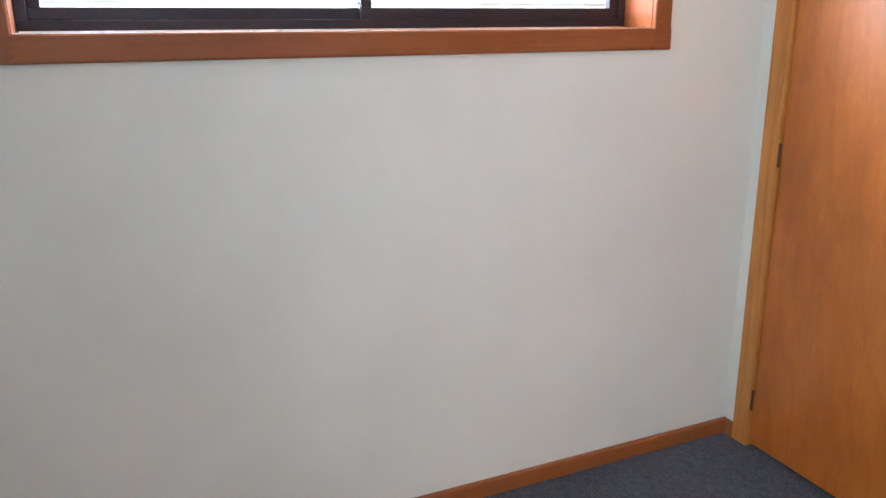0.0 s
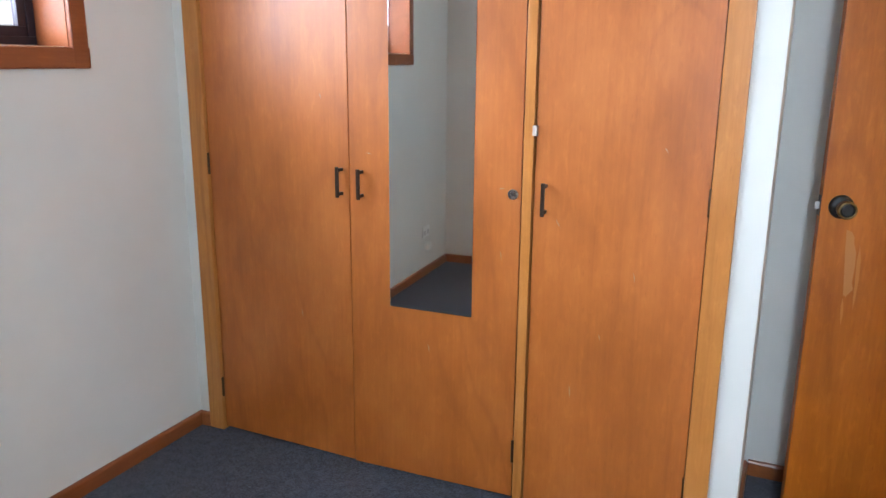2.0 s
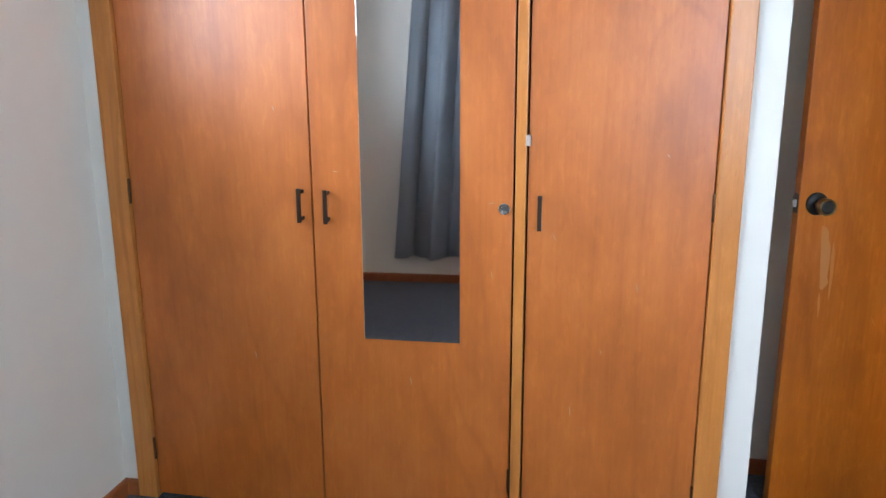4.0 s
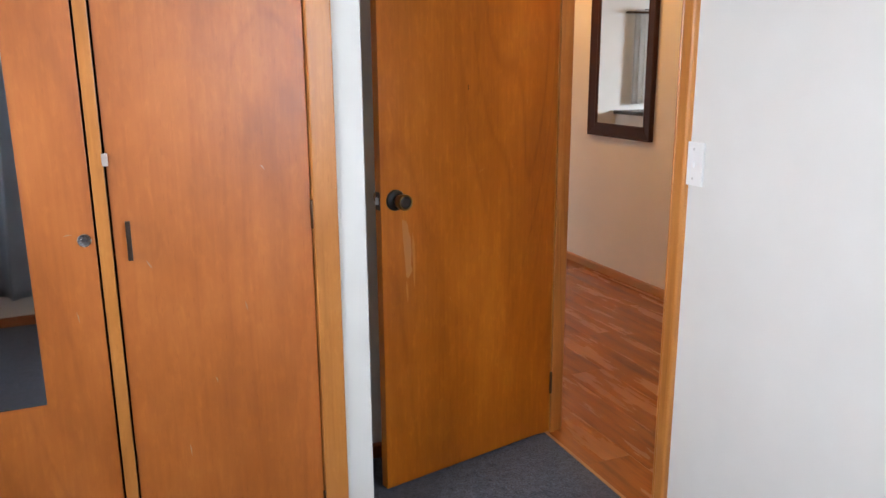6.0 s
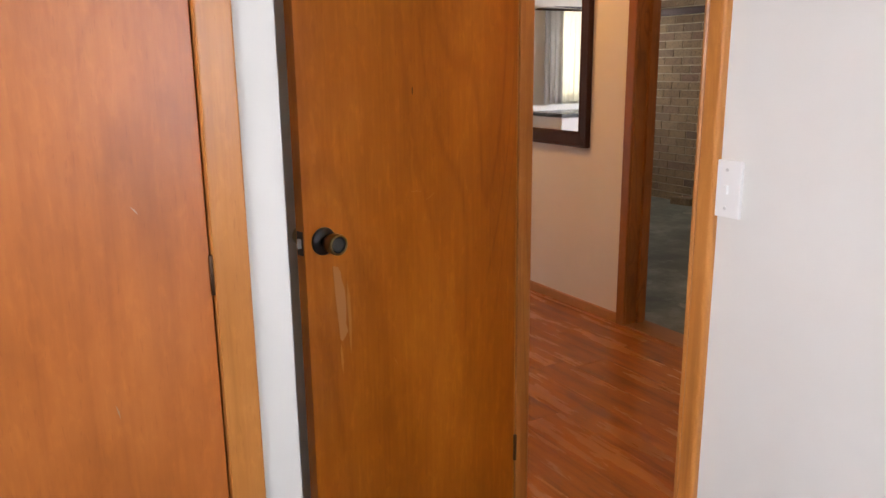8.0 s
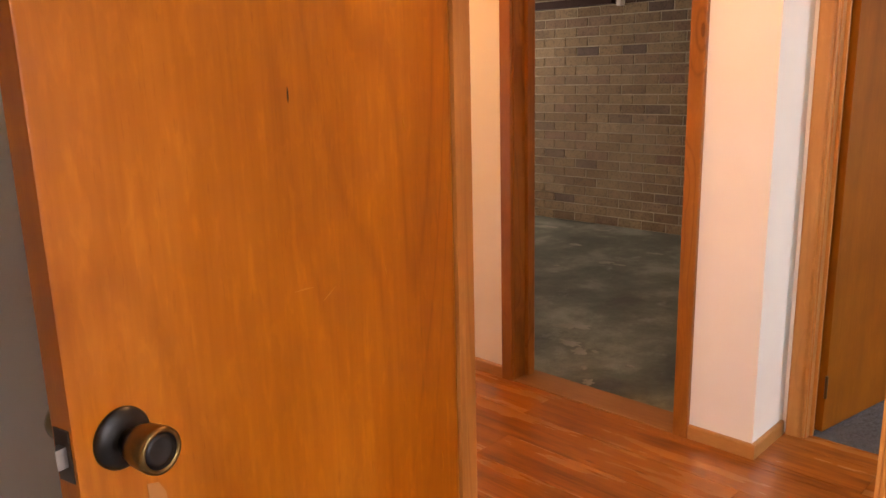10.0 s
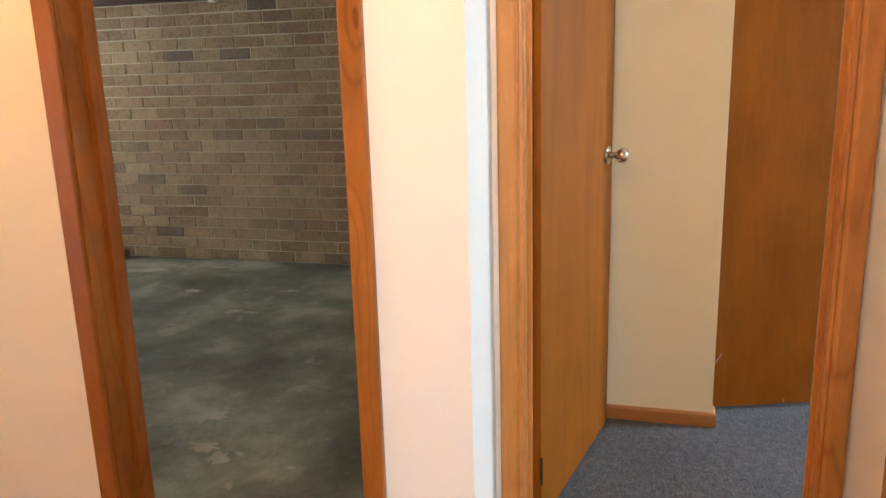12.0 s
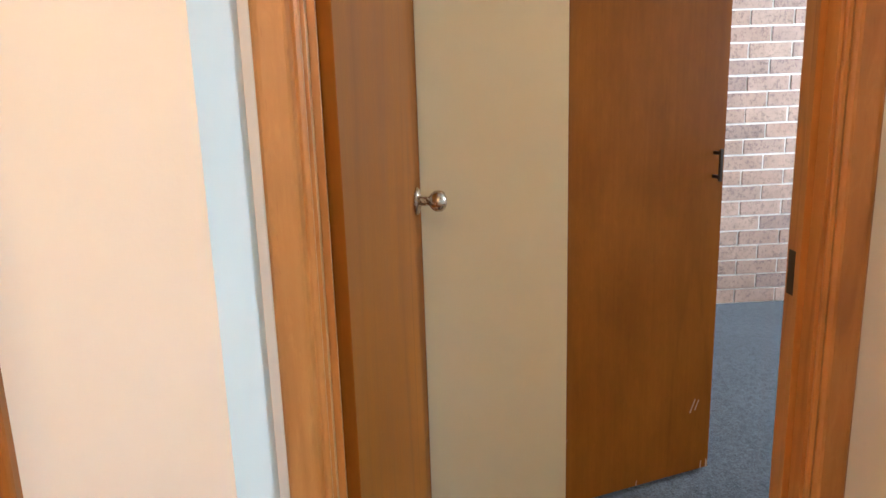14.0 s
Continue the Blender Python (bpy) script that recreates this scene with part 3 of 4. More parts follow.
d1 = door_set("door_1", "x", 2.785, 2.895, -0.291, 0.433, TRIM, TRIM, "honey timber bedroom door frame with its open flush door")
dx, dy = 2.106 - 2.836, 0.257 - 0.4255
L1 = leaf(d1, math.hypot(dx, dy) - 0.002, 0.035, 2.02, DOORWOOD, "open golden veneer flush door with a worn patch", pose(2.836, 0.4255, 0, 0, 0, math.degrees(math.atan2(dy, dx)) + 0) @ Matrix.Diagonal((1, -1, 1, 1)),
          (0.694, 1.011), "drum", BLACKROSE, ANTIQUE, (0.17, 1.72))
def worn_patch(parent, outline, mat, label):
    bm = bmesh.new()
    face = -0.001 if parent.name.startswith("door.") or parent.name == "door" else 0.0
    a = [bm.verts.new((u, face, v)) for u, v in outline]
    b = [bm.verts.new((u, face - 0.0007, v)) for u, v in outline]
    bm.faces.new(a), bm.faces.new(b)
    for k in range(len(a)):
        bm.faces.new((a[k], a[k - 1], b[k - 1], b[k]))
    return part("worn_patch", bm, mat, parent, label)


worn_patch(L1, [(0.671, 0.945), (0.656, 0.94), (0.648, 0.925), (0.646, 0.905), (0.638, 0.88), (0.636, 0.84), (0.638, 0.79), (0.633, 0.77), (0.641, 0.758), (0.65, 0.747), (0.657, 0.752), (0.66, 0.79), (0.664, 0.84), (0.668, 0.89)], BARE, "bare rubbed timber patch below the knob")
worn_patch(L1, [(0.63, 0.90), (0.623, 0.86), (0.621, 0.80), (0.623, 0.74), (0.626, 0.71), (0.629, 0.74), (0.63, 0.79), (0.633, 0.85)], WORN, "thin rubbed varnish streak")
worn_patch(L1, [(0.656, 0.742), (0.652, 0.72), (0.65, 0.69), (0.653, 0.66), (0.657, 0.69), (0.659, 0.72)], WORN, "thin rubbed varnish streak")
worn_patch(L1, [(0.403, 1.366), (0.4018, 1.36), (0.4018, 1.352), (0.403, 1.346), (0.4045, 1.352), (0.4042, 1.361)], DARKFRAME, "small dark knot")


def scratch(parent, u0, v0, u1, v1, w=0.0016, mat=None):
    """A thin tapering rubbed line on a door face."""
    du, dv = u1 - u0, v1 - v0
    n = math.hypot(du, dv)
    a, b = -dv / n * w / 2, du / n * w / 2
    m0, m1 = (u0 + 0.45 * du + 1.6 * a, v0 + 0.45 * dv + 1.6 * b), (u0 + 0.55 * du - 0.5 * a, v0 + 0.55 * dv - 0.5 * b)
    worn_patch(parent, [(u0, v0), m0, (u1, v1), m1], mat or WORN, "thin pale scratch")


for line in ((0.361, 1.07, 0.331, 1.085), (0.211, 1.092, 0.204, 1.068), (0.376, 1.095, 0.416, 1.098), (0.266, 0.78, 0.259, 0.75), (0.146, 1.32, 0.142, 1.29), (0.486, 0.66, 0.471, 0.63), (0.056, 0.70, 0.053, 0.66)):
    scratch(L1, *line, 0.0018)
part("stop", box(2.845, 2.862, 0.423, 0.433, 0, 2.03, 0.001), TRIM, d1)
part("stop", box(2.845, 2.862, -0.291, -0.281, 0, 2.03, 0.001), TRIM, d1)

d2 = door_set("door_2", "x", 4.425, 4.56, GJ0, GJ1, REDTRIM, REDTRIM, "red-brown stained frame of the open garage doorway", profile=FLAT)
part("stop", box(4.495, 4.54, GJ0, GJ0 + 0.018, 0, 2.03, 0.001), REDTRIM, d2)
part("stop", box(4.495, 4.54, GJ1 - 0.018, GJ1, 0, 2.03, 0.001), REDTRIM, d2)
part("threshold", box(4.412, 4.575, GJ0, GJ1, -0.05, 0.006, 0.003), THRESH, d2, "worn timber threshold strip")

d3 = door_set("door_3", "x", 4.705, 4.795, DJ0, DJ1, KNOTTRIM, KNOTTRIM, "knotty pine frame of the far bedroom with its open door", width=0.067)
dx, dy = 5.535 - 4.772, 0.218 - 0.366
leaf(d3, math.hypot(dx, dy), 0.035, 2.02, DOORWOOD2, "open brown veneer flush door", pose(4.772, 0.366, 0, 0, 0, math.degrees(math.atan2(dy, dx))),
     (0.705, 1.064), "ball", NICKEL, NICKEL, (0.15, 1.72))
part("stop", box(4.735, 4.75, DJ1 - 0.012, DJ1, 0, 2.03, 0.001), KNOTTRIM, d3)
part("stop", box(4.735, 4.75, DJ0, DJ0 + 0.012, 0, 2.03, 0.001), KNOTTRIM, d3)
part("strike_plate", box(4.765, 4.79, DJ0 - 0.001, DJ0 + 0.0015, 1.0, 1.075, 0.0004), BRONZE, d3)

d4 = door_set("door_4", "y", -0.627, -0.527, SJ0, SJ1, REDTRIM, REDTRIM, "red-brown stained frame of an open doorway", jambmat=REDTRIM, profile=FLAT)
part("stop", box(SJ1 - 0.012, SJ1, -0.585, -0.57, 0, 2.03, 0.001), REDTRIM, d4)


# ---- built-in wardrobe ----
def pull_handle(parent, x, z0, z1, m=None):
    h = part("handle", boxes((x - 0.006, x + 0.006, -0.034, -0.027, z0, z1, 0.0025), (x - 0.005, x + 0.005, -0.028, 0.0, z0 + 0.006, z0 + 0.016, 0.001),
                             (x - 0.005, x + 0.005, -0.028, 0.0, z1 - 0.016, z1 - 0.006, 0.001)), BRONZE, parent, "dark bronze pull handle")
    return h


ward = thing("built_in_wardrobe", "orange veneer built-in wardrobe with three flush doors and a mirror", "wardrobe")
part("stile", box(0.054, 0.121, -0.014, 0.03, 0.0, 2.12, 0.004), TRIM, ward)
part("stile", box(1.832, 1.899, -0.018, 0.03, 0.0, 2.12, 0.004), TRIM, ward)
part("mullion", box(1.301, 1.331, -0.009, 0.03, 0.0, 2.06, 0.003), TRIM, ward)
part("header", box(0.121, 1.832, -0.012, 0.03, 2.06, 2.12, 0.003), TRIM, ward)
part("upper_panel", box(0.054, 1.899, 0.0, 0.03, 2.12, 2.4), WALL, ward)
# added near-black sheet: the shade behind the doors is put into its colour
part("inside_shade_sheet", boxes((0.054, 1.899, 0.055, 0.07, 0.0, 2.12), (0.054, 1.899, 0.03, 0.055, -0.0, 0.01)), DARKGAP, ward)
wd1 = part("door", box(0.0, 0.5835, -0.001, 0.019, 0.014, 2.056, 0.002), PLY, ward, "", pose(0.1245, 0.0, 0, 0, 0, -1.0))
pull_handle(wd1, 0.5555, 0.965, 1.066)
# the left and middle doors stand a little proud; the middle one hangs on its right-hand hinge
wd2 = part("door", box(-0.580, 0.0, -0.001, 0.019, 0.014, 2.056, 0.002), PLY, ward, "slightly ajar door with a tall mirror", pose(1.295, 0.0, 0, 0, 0, 1.7))
part("mirror", box(-0.436, -0.149, -0.0035, -0.0012, 0.613, 1.78, 0.001), MIRROR, wd2, "tall frameless mirror")
pull_handle(wd2, -0.535, 0.965, 1.064)
part("lock", lathe([(0.0165, 0.0), (0.0165, 0.003), (0.0145, 0.005), (0.009, 0.0045), (0.008, 0.006), (0.002, 0.006)], 24, axes((-0.024, -0.001, 1.017), (1, 0, 0), (0, 0, -1), (0, -1, 0))), STEELD, wd2, "small round chrome lock")
wd3 = part("door", box(1.3365, 1.8285, -0.001, 0.019, 0.014, 2.056, 0.002), PLY, ward)
pull_handle(wd3, 1.371, 0.963, 1.062)
part("catch", box(1.328, 1.342, -0.015, -0.001, 1.195, 1.225, 0.002), CATCH, wd3, "small beige plastic catch")
for hx, owner in ((-0.002, wd1), (1.8305, wd3)):
    for hz in (0.14, 1.0, 1.85):
        part("hinge", lathe([(0.004, 0), (0.0048, 0.002), (0.0048, 0.075), (0.004, 0.077)], 10, Matrix.Translation((hx, -0.006, hz))), HINGE, owner, smooth=True)
for hz in (0.14, 1.85):
    part("hinge", lathe([(0.004, 0), (0.0048, 0.002), (0.0048, 0.075), (0.004, 0.077)], 10, Matrix.Translation((0.001, -0.006, hz))), HINGE, wd2, smooth=True)

for owner, line in ((wd3, (1.42, 0.93, 1.405, 0.955)), (wd3, (1.55, 0.62, 1.556, 0.60)), (wd3, (1.70, 1.18, 1.712, 1.165)), (wd3, (1.47, 0.44, 1.474, 0.40)), (wd3, (1.64, 0.82, 1.646, 0.79)),
                    (wd2, (-0.07, 1.03, -0.05, 1.034)), (wd2, (-0.52, 1.115, -0.50, 1.112)), (wd2, (-0.30, 0.5, -0.295, 0.47)), (wd2, (-0.06, 0.84, -0.055, 0.81)), (wd1, (0.3755, 0.55, 0.3815, 0.52)), (wd1, (0.4755, 1.3, 0.4825, 1.28))):
    scratch(owner, *line, 0.003, SCUFF)
for k in range(7):
    a0, a1 = 2.3 + 0.33 * k, 2.3 + 0.33 * (k + 1)
    scratch(wd3, 1.372 + 0.065 * math.cos(a0), 1.03 + 0.07 * math.sin(a0), 1.372 + 0.065 * math.cos(a1), 1.03 + 0.07 * math.sin(a1), 0.0012, WORN)

# ---- light switch ----
sw = thing("light_switch", "white plastic light switch plate on the bedroom wall", "light switch")
part("plate", box(2.776, 2.785, -0.415, -0.346, 1.108, 1.224, 0.003), PLASTIC, sw)
part("rocker", box(2.771, 2.777, -0.386, -0.376, 1.156, 1.174, 0.0015), PLASTIC, sw)
for z in (1.127, 1.205):
    part("screw_cap", lathe([(0.0035, 0), (0.0035, 0.001), (0.002, 0.0016)], 14, axes((2.776, -0.381, z), (0, 1, 0), (0, 0, -1), (-1, 0, 0))), SCREW, sw)

# ---- hall mirror ----
hm = thing("framed_mirror", "tall wall mirror in a dark mahogany frame", "mirror")
MY0, MY1, MZ0, MZ1 = 1.924, 2.622, 0.957, 2.02
FPROF = [(0, 0), (0, 0.026), (0.004, 0.031), (0.012, 0.031), (0.018, 0.026), (0.03, 0.024), (0.07, 0.018), (0.078, 0.02), (0.084, 0.018), (0.088, 0.01), (0.088, 0)]
for p, along, into, ln_ in (((4.424, MY0, MZ0), (0, 0, 1), (0, 1, 0), MZ1 - MZ0), ((4.424, MY1, MZ0), (0, 0, 1), (0, -1, 0), MZ1 - MZ0)):
    part("frame_rail", prism(FPROF, ln_, axes(p, into, (-1, 0, 0), along)), DARKFRAME, hm)
for z, into in ((MZ0, (0, 0, 1)), (MZ1, (0, 0, -1))):
    part("frame_rail", prism([(u, v - 0.0005) for u, v in FPROF], MY1 - MY0 - 0.01, axes((4.424, MY0 + 0.005, z), into, (-1, 0, 0), (0, 1, 0))), DARKFRAME, hm)
part("glass", box(4.414, 4.418, MY0 + 0.08, MY1 - 0.08, MZ0 + 0.08, MZ1 - 0.08), MIRROR, hm, "clear mirror glass")


# ---- windows ----
def flat_arch(p0, p1, into, out, mat, root, w=0.062, t=0.018):
    p0, p1 = Vector(p0), Vector(p1)
    prof = [(0, 0), (0, t - 0.003), (0.003, t), (w - 0.006, t), (w - 0.002, t - 0.002), (w, t - 0.007), (w, 0)]
    part("architrave", prism(prof, (p1 - p0).length, axes(p0, into, out, (p1 - p0).normalized())), mat, root)


win = thing("window_1", "dark aluminium sliding window in a red-brown timber surround", "window", kind="structure")
part("sill", box(-0.19, 0.004, WY0 - 0.0, WY1, WZ0 - 0.02, WZ0, 0.002), WINWOOD, win)
part("reveal", box(-0.19, 0.004, WY1, WY1 + 0.018, WZ0 - 0.02, WZ1, 0.002), WINWOOD, win)
part("reveal", box(-0.19, 0.004, WY0 - 0.018, WY0, WZ0 - 0.02, WZ1, 0.002), WINWOOD, win)
part("head", box(-0.19, 0.004, WY0, WY1, WZ1, WZ1 + 0.018, 0.002), WINWOOD, win)
flat_arch((0, WY0 - 0.064, WZ0 - 0.001), (0, WY1 + 0.064, WZ0 - 0.001), (0, 0, -1), (1, 0, 0), WINWOOD, win)
flat_arch((0.0005, WY1 + 0.002, WZ0 - 0.062), (0.0005, WY1 + 0.002, WZ1 + 0.05), (0, 1, 0), (1, 0, 0), WINWOOD, win)
flat_arch((0.0005, WY0 - 0.002, WZ0 - 0.062), (0.0005, WY0 - 0.002, WZ1 + 0.05), (0, -1, 0), (1, 0, 0), WINWOOD, win)
flat_arch((0, WY0 - 0.064, WZ1 + 0.001), (0, WY1 + 0.064, WZ1 + 0.001), (0, 0, 1), (1, 0, 0), WINWOOD, win)
part("outer_frame", boxes((-0.19, -0.128, WY0, WY1, WZ0, WZ0 + 0.03, 0.002), (-0.19, -0.128, WY0, WY1, WZ1 - 0.03, WZ1, 0.002),
                          (-0.19, -0.128, WY0, WY0 + 0.025, WZ0 + 0.03, WZ1 - 0.03, 0.002), (-0.19, -0.128, WY1 - 0.025, WY1, WZ0 + 0.03, WZ1 - 0.03, 0.002)), ALU, win)
# track lip and a strip on the sill, both pale for reflected sky
part("track_lip", boxes((-0.128, -0.125, WY0 + 0.004, WY1 - 0.004, WZ0, WZ0 + 0.006), (-0.016, -0.010, WY0 + 0.002, WY1 - 0.002, WZ0, WZ0 + 0.0025)), ALUGLINT, win, "aluminium track lip with its sky glint as pale strips")
for y0, y1, x in ((WY0 + 0.025, -1.262, -0.172), (-1.299, WY1 - 0.025, -0.146)):
    sash = part("sash", boxes((x - 0.012, x + 0.012, y0, y1, WZ0 + 0.03, WZ0 + 0.06, 0.002), (x - 0.012, x + 0.012, y0, y1, WZ1 - 0.06, WZ1 - 0.03, 0.002),
                              (x - 0.012, x + 0.012, y0, y0 + 0.028, WZ0 + 0.06, WZ1 - 0.06, 0.002), (x - 0.012, x + 0.012, y1 - 0.028, y1, WZ0 + 0.06, WZ1 - 0.06, 0.002)), ALU, win)
    pane = part("pane", box(x - 0.002, x + 0.002, y0 + 0.02, y1 - 0.02, WZ0 + 0.05, WZ1 - 0.05), glass, sash)
    pane.visible_shadow = False


def small_window(name, label, fixed, lo, hi, z0, z1, along, out):
    root = thing(name, label, "window", kind="structure")

    def bx(a0, a1, t0, t1, c0, c1):
        return box(a0, a1, min(fixed + out * t0, fixed + out * t1), max(fixed + out * t0, fixed + out * t1), c0, c1, 0.002)
    for a0, a1, c0, c1 in ((lo, hi, z0, z0 + 0.045), (lo, hi, z1 - 0.045, z1), (lo, lo + 0.045, z0 + 0.045, z1 - 0.045), (hi - 0.045, hi, z0 + 0.045, z1 - 0.045)):
        part("frame", bx(a0, a1, 0.02, 0.08, c0, c1), ALU, root)
    part("mullion", bx((lo + hi) / 2 - 0.02, (lo + hi) / 2 + 0.02, 0.03, 0.07, z0 + 0.045, z1 - 0.045), ALU, root)
    p = part("pane", bx(lo + 0.04, hi - 0.04, 0.048, 0.052, z0 + 0.04, z1 - 0.04), glass, root)
    p.visible_shadow = False
    return root


small_window("window_2", "dark aluminium bedroom window beside a grey curtain", -2.8, 1.7, 2.6, 1.0, 2.12, "x", -1)
small_window("window_3", "kitchen window behind a cream sheer", 5.5, 1.15, 1.85, 1.08, 2.05, "x", 1)
small_window("window_4", "dark aluminium far bedroom window", -3.15, 5.45, 7.15, 0.95, 2.12, "x", -1)
small_window("window_6", "side room window", -2.3, 3.7, 4.5, 1.1, 2.1, "x", -1)
small_window("window_5", "high garage window", 6.0, 6.3, 7.5, 1.35, 2.05, "x", 1)


# ---- curtains ----
def curtain(name, x0, x1, y, z0, z1, depth, waves, mat, label, seed, flare=0.0):
    rnd = random.Random(seed)
    ph = [rnd.uniform(0, 6.28) for _ in range(4)]
    bm = bmesh.new()
    nu, nv = 140, 30
    rows = []
    for j in range(nv + 1):
        v = j / nv
        row = []
        for i in range(nu + 1):
            u = i / nu
            a = 2 * math.pi * waves * u
            d = depth * (0.55 + 0.45 * v) * (math.sin(a + ph[0]) + 0.35 * math.sin(2.3 * a + ph[1] + v) + 0.2 * math.sin(0.6 * a + ph[2] + 2 * v))
            mid = (x0 + x1) / 2
            x = mid + (x0 + (x1 - x0) * u - mid) * (1 + flare * v) + 0.012 * math.sin(2 * a + ph[3])
            row.append(bm.verts.new((x, y + d, z1 + (z0 - z1) * v + 0.004 * math.sin(a + ph[1]) * v)))
        rows.append(row)
    for p, q in zip(rows, rows[1:]):
        for i in range(nu):
            bm.faces.new((p[i], p[i + 1], q[i + 1], q[i]))
    bmesh.ops.solidify(bm, geom=bm.faces[:], thickness=0.002)
    root = thing(name, label, "curtain")
    part("cloth", bm, mat, root, smooth=True)
    hem = part("hem", box(x0 - 0.0, x1 + 0.0, y - 0.004, y + 0.004, z1 - 0.01, z1 + 0.005, 0.002), mat, root)
    return root


curtain("grey_curtain", 0.62, 2.02, -2.66, 0.2, 2.18, 0.05, 7.6, GREYCLOTH, "grey floor-length curtain drawn across the window", 3, 0.24)
rod = thing("curtain_rod", "thin dark curtain rod above the window", "curtain rod")
part("rod", lathe([(0.011, 0), (0.011, 2.3)], 16, axes((0.3, -2.70, 2.2), (0, 1, 0), (0, 0, 1), (1, 0, 0))), BRONZE, rod, smooth=True)
for x in (0.35, 2.55):
    part("bracket", box(x - 0.008, x + 0.008, -2.8, -2.69, 2.19, 2.205, 0.002), BRONZE, rod)
curtain("pale_curtain", 1.78, 2.02, 5.435, 1.0, 2.03, 0.018, 3.2, PALECLOTH, "pale grey eyelet curtain beside the kitchen window", 5)
curtain("pale_curtain", 0.98, 1.22, 5.435, 1.0, 2.03, 0.018, 3.2, PALECLOTH, "pale grey eyelet curtain beside the kitchen window", 6)
curtain("sheer_curtain", 1.2, 1.8, 5.46, 1.0, 2.02, 0.008, 9, SHEER, "cream sheer across the kitchen window", 7)
rod2 = thing("curtain_rod", "dark metal curtain rod in the kitchen", "curtain rod")
part("rod", lathe([(0.012, 0), (0.012, 1.3)], 16, axes((0.86, 5.40, 2.0), (0, 1, 0), (0, 0, 1), (1, 0, 0))), BRONZE, rod2, smooth=True)
for x in (0.92, 2.1):
    part("bracket", box(x - 0.008, x + 0.008, 5.4, 5.5, 1.995, 2.008, 0.002), BRONZE, rod2)


# ---- kitchen bench seen in the hall mirror ----
def drawer_unit(m):
    u = thing("drawer_cabinet", "white kitchen cabinet with three drawers under a dark benchtop", "cabinet", "kitchen cabinets", m=m)
    part("body", boxes((0, 0.018, 0.02, 0.58, 0.1, 0.89), (0.582, 0.6, 0.02, 0.58, 0.1, 0.89), (0.018, 0.582, 0.02, 0.58, 0.1, 0.118), (0.018, 0.582, 0.56, 0.58, 0.118, 0.89)), WHITEUNIT, u)
    part("plinth", box(0.0, 0.6, 0.06, 0.08, 0.0, 0.1), WHITEUNIT, u)
    for z0, z1 in ((0.1, 0.385), (0.389, 0.67), (0.674, 0.885)):
        part("drawer_front", box(0.002, 0.598, 0.0, 0.018, z0, z1, 0.0015), WHITEUNIT, u)
    return u


unit = drawer_unit(pose(1.6, 4.9, 0))
for x in (1.0, 0.4, -0.2):
    copy_thing(unit, pose(x, 4.9, 0))
bench = thing("benchtop", "dark grey kitchen benchtop on white cabinets", "benchtop")
part("slab", box(-0.22, 2.22, 4.87, 5.49, 0.89, 0.928, 0.004), BENCH, bench)

# ---- hall ceiling light ----
cl = thing("ceiling_light", "round opal glass hall ceiling light, lit", "ceiling light", "hall lights", m=pose(3.38, 0.42, 2.4))
part("base", lathe([(0.09, 0.0), (0.09, -0.02), (0.08, -0.028), (0.02, -0.028)], 32), PLASTIC, cl, smooth=True)
part("shade", lathe([(0.03, -0.062), (0.07, -0.052), (0.085, -0.028)], 32), lampglass, cl, "glowing opal glass", smooth=True)
copy_thing(cl, pose(3.7, 2.45, 2.4))

# ---- far bedroom wardrobe ----
fw = thing("built_in_wardrobe", "brown veneer wardrobe with a door standing ajar", "wardrobe")
part("stile", box(5.675, 5.695, -0.09, -0.05, 0.0, 2.1, 0.003), BASE, fw)
part("panel", boxes((6.41, 7.7, -0.085, -0.065, 0.012, 2.1)), DOORWOOD2, fw)
part("header", box(5.675, 7.7, -0.09, -0.06, 2.1, 2.4), HALLWALL, fw)
dx, dy = 5.929 - 5.70, -0.75 + 0.07
fl = part("door", box(0, math.hypot(dx, dy), 0, 0.02, 0.016, 2.09, 0.002), DOORWOOD2, fw, "ajar brown veneer wardrobe door", pose(5.70, -0.07, 0, 0, 0, math.degrees(math.atan2(dy, dx))))
flen = math.hypot(dx, dy)
h = boxes((flen - 0.046, flen - 0.034, -0.034, -0.027, 1.012, 1.112, 0.0025), (flen - 0.045, flen - 0.035, -0.028, 0.0, 1.02, 1.03, 0.001), (flen - 0.045, flen - 0.035, -0.028, 0.0, 1.094, 1.104, 0.001))
part("handle", h, BRONZE, fl, "dark bronze pull handle")

for pts in (((flen - 0.09, 0.235), (flen - 0.07, 0.28), (flen - 0.066, 0.278), (flen - 0.085, 0.232)), ((flen - 0.07, 0.24), (flen - 0.055, 0.275), (flen - 0.051, 0.273), (flen - 0.066, 0.238)),
            ((0.12, 0.2), (0.15, 0.245), (0.156, 0.243), (0.127, 0.197)), ((flen - 0.035, 0.018), (flen - 0.033, 0.045), (flen - 0.029, 0.045), (flen - 0.03, 0.018)), ((flen - 0.012, 0.018), (flen - 0.011, 0.05), (flen - 0.004, 0.04), (flen - 0.004, 0.018)),
            ((flen - 0.3, 0.018), (flen - 0.298, 0.036), (flen - 0.295, 0.036), (flen - 0.296, 0.018))):
    worn_patch(fl, list(pts), SCUFF, "pale scuff mark")

# ---- power outlet seen in the wardrobe mirror ----
po = thing("power_outlet", "white double power outlet low on the bedroom wall", "power outlet")
part("plate", box(0.0, 0.009, -2.475, -2.36, 0.26, 0.332, 0.003), PLASTIC, po)
for y in (-2.445, -2.39):
    part("socket", box(0.009, 0.011, y - 0.014, y + 0.014, 0.275, 0.305, 0.001), SCREW, po)
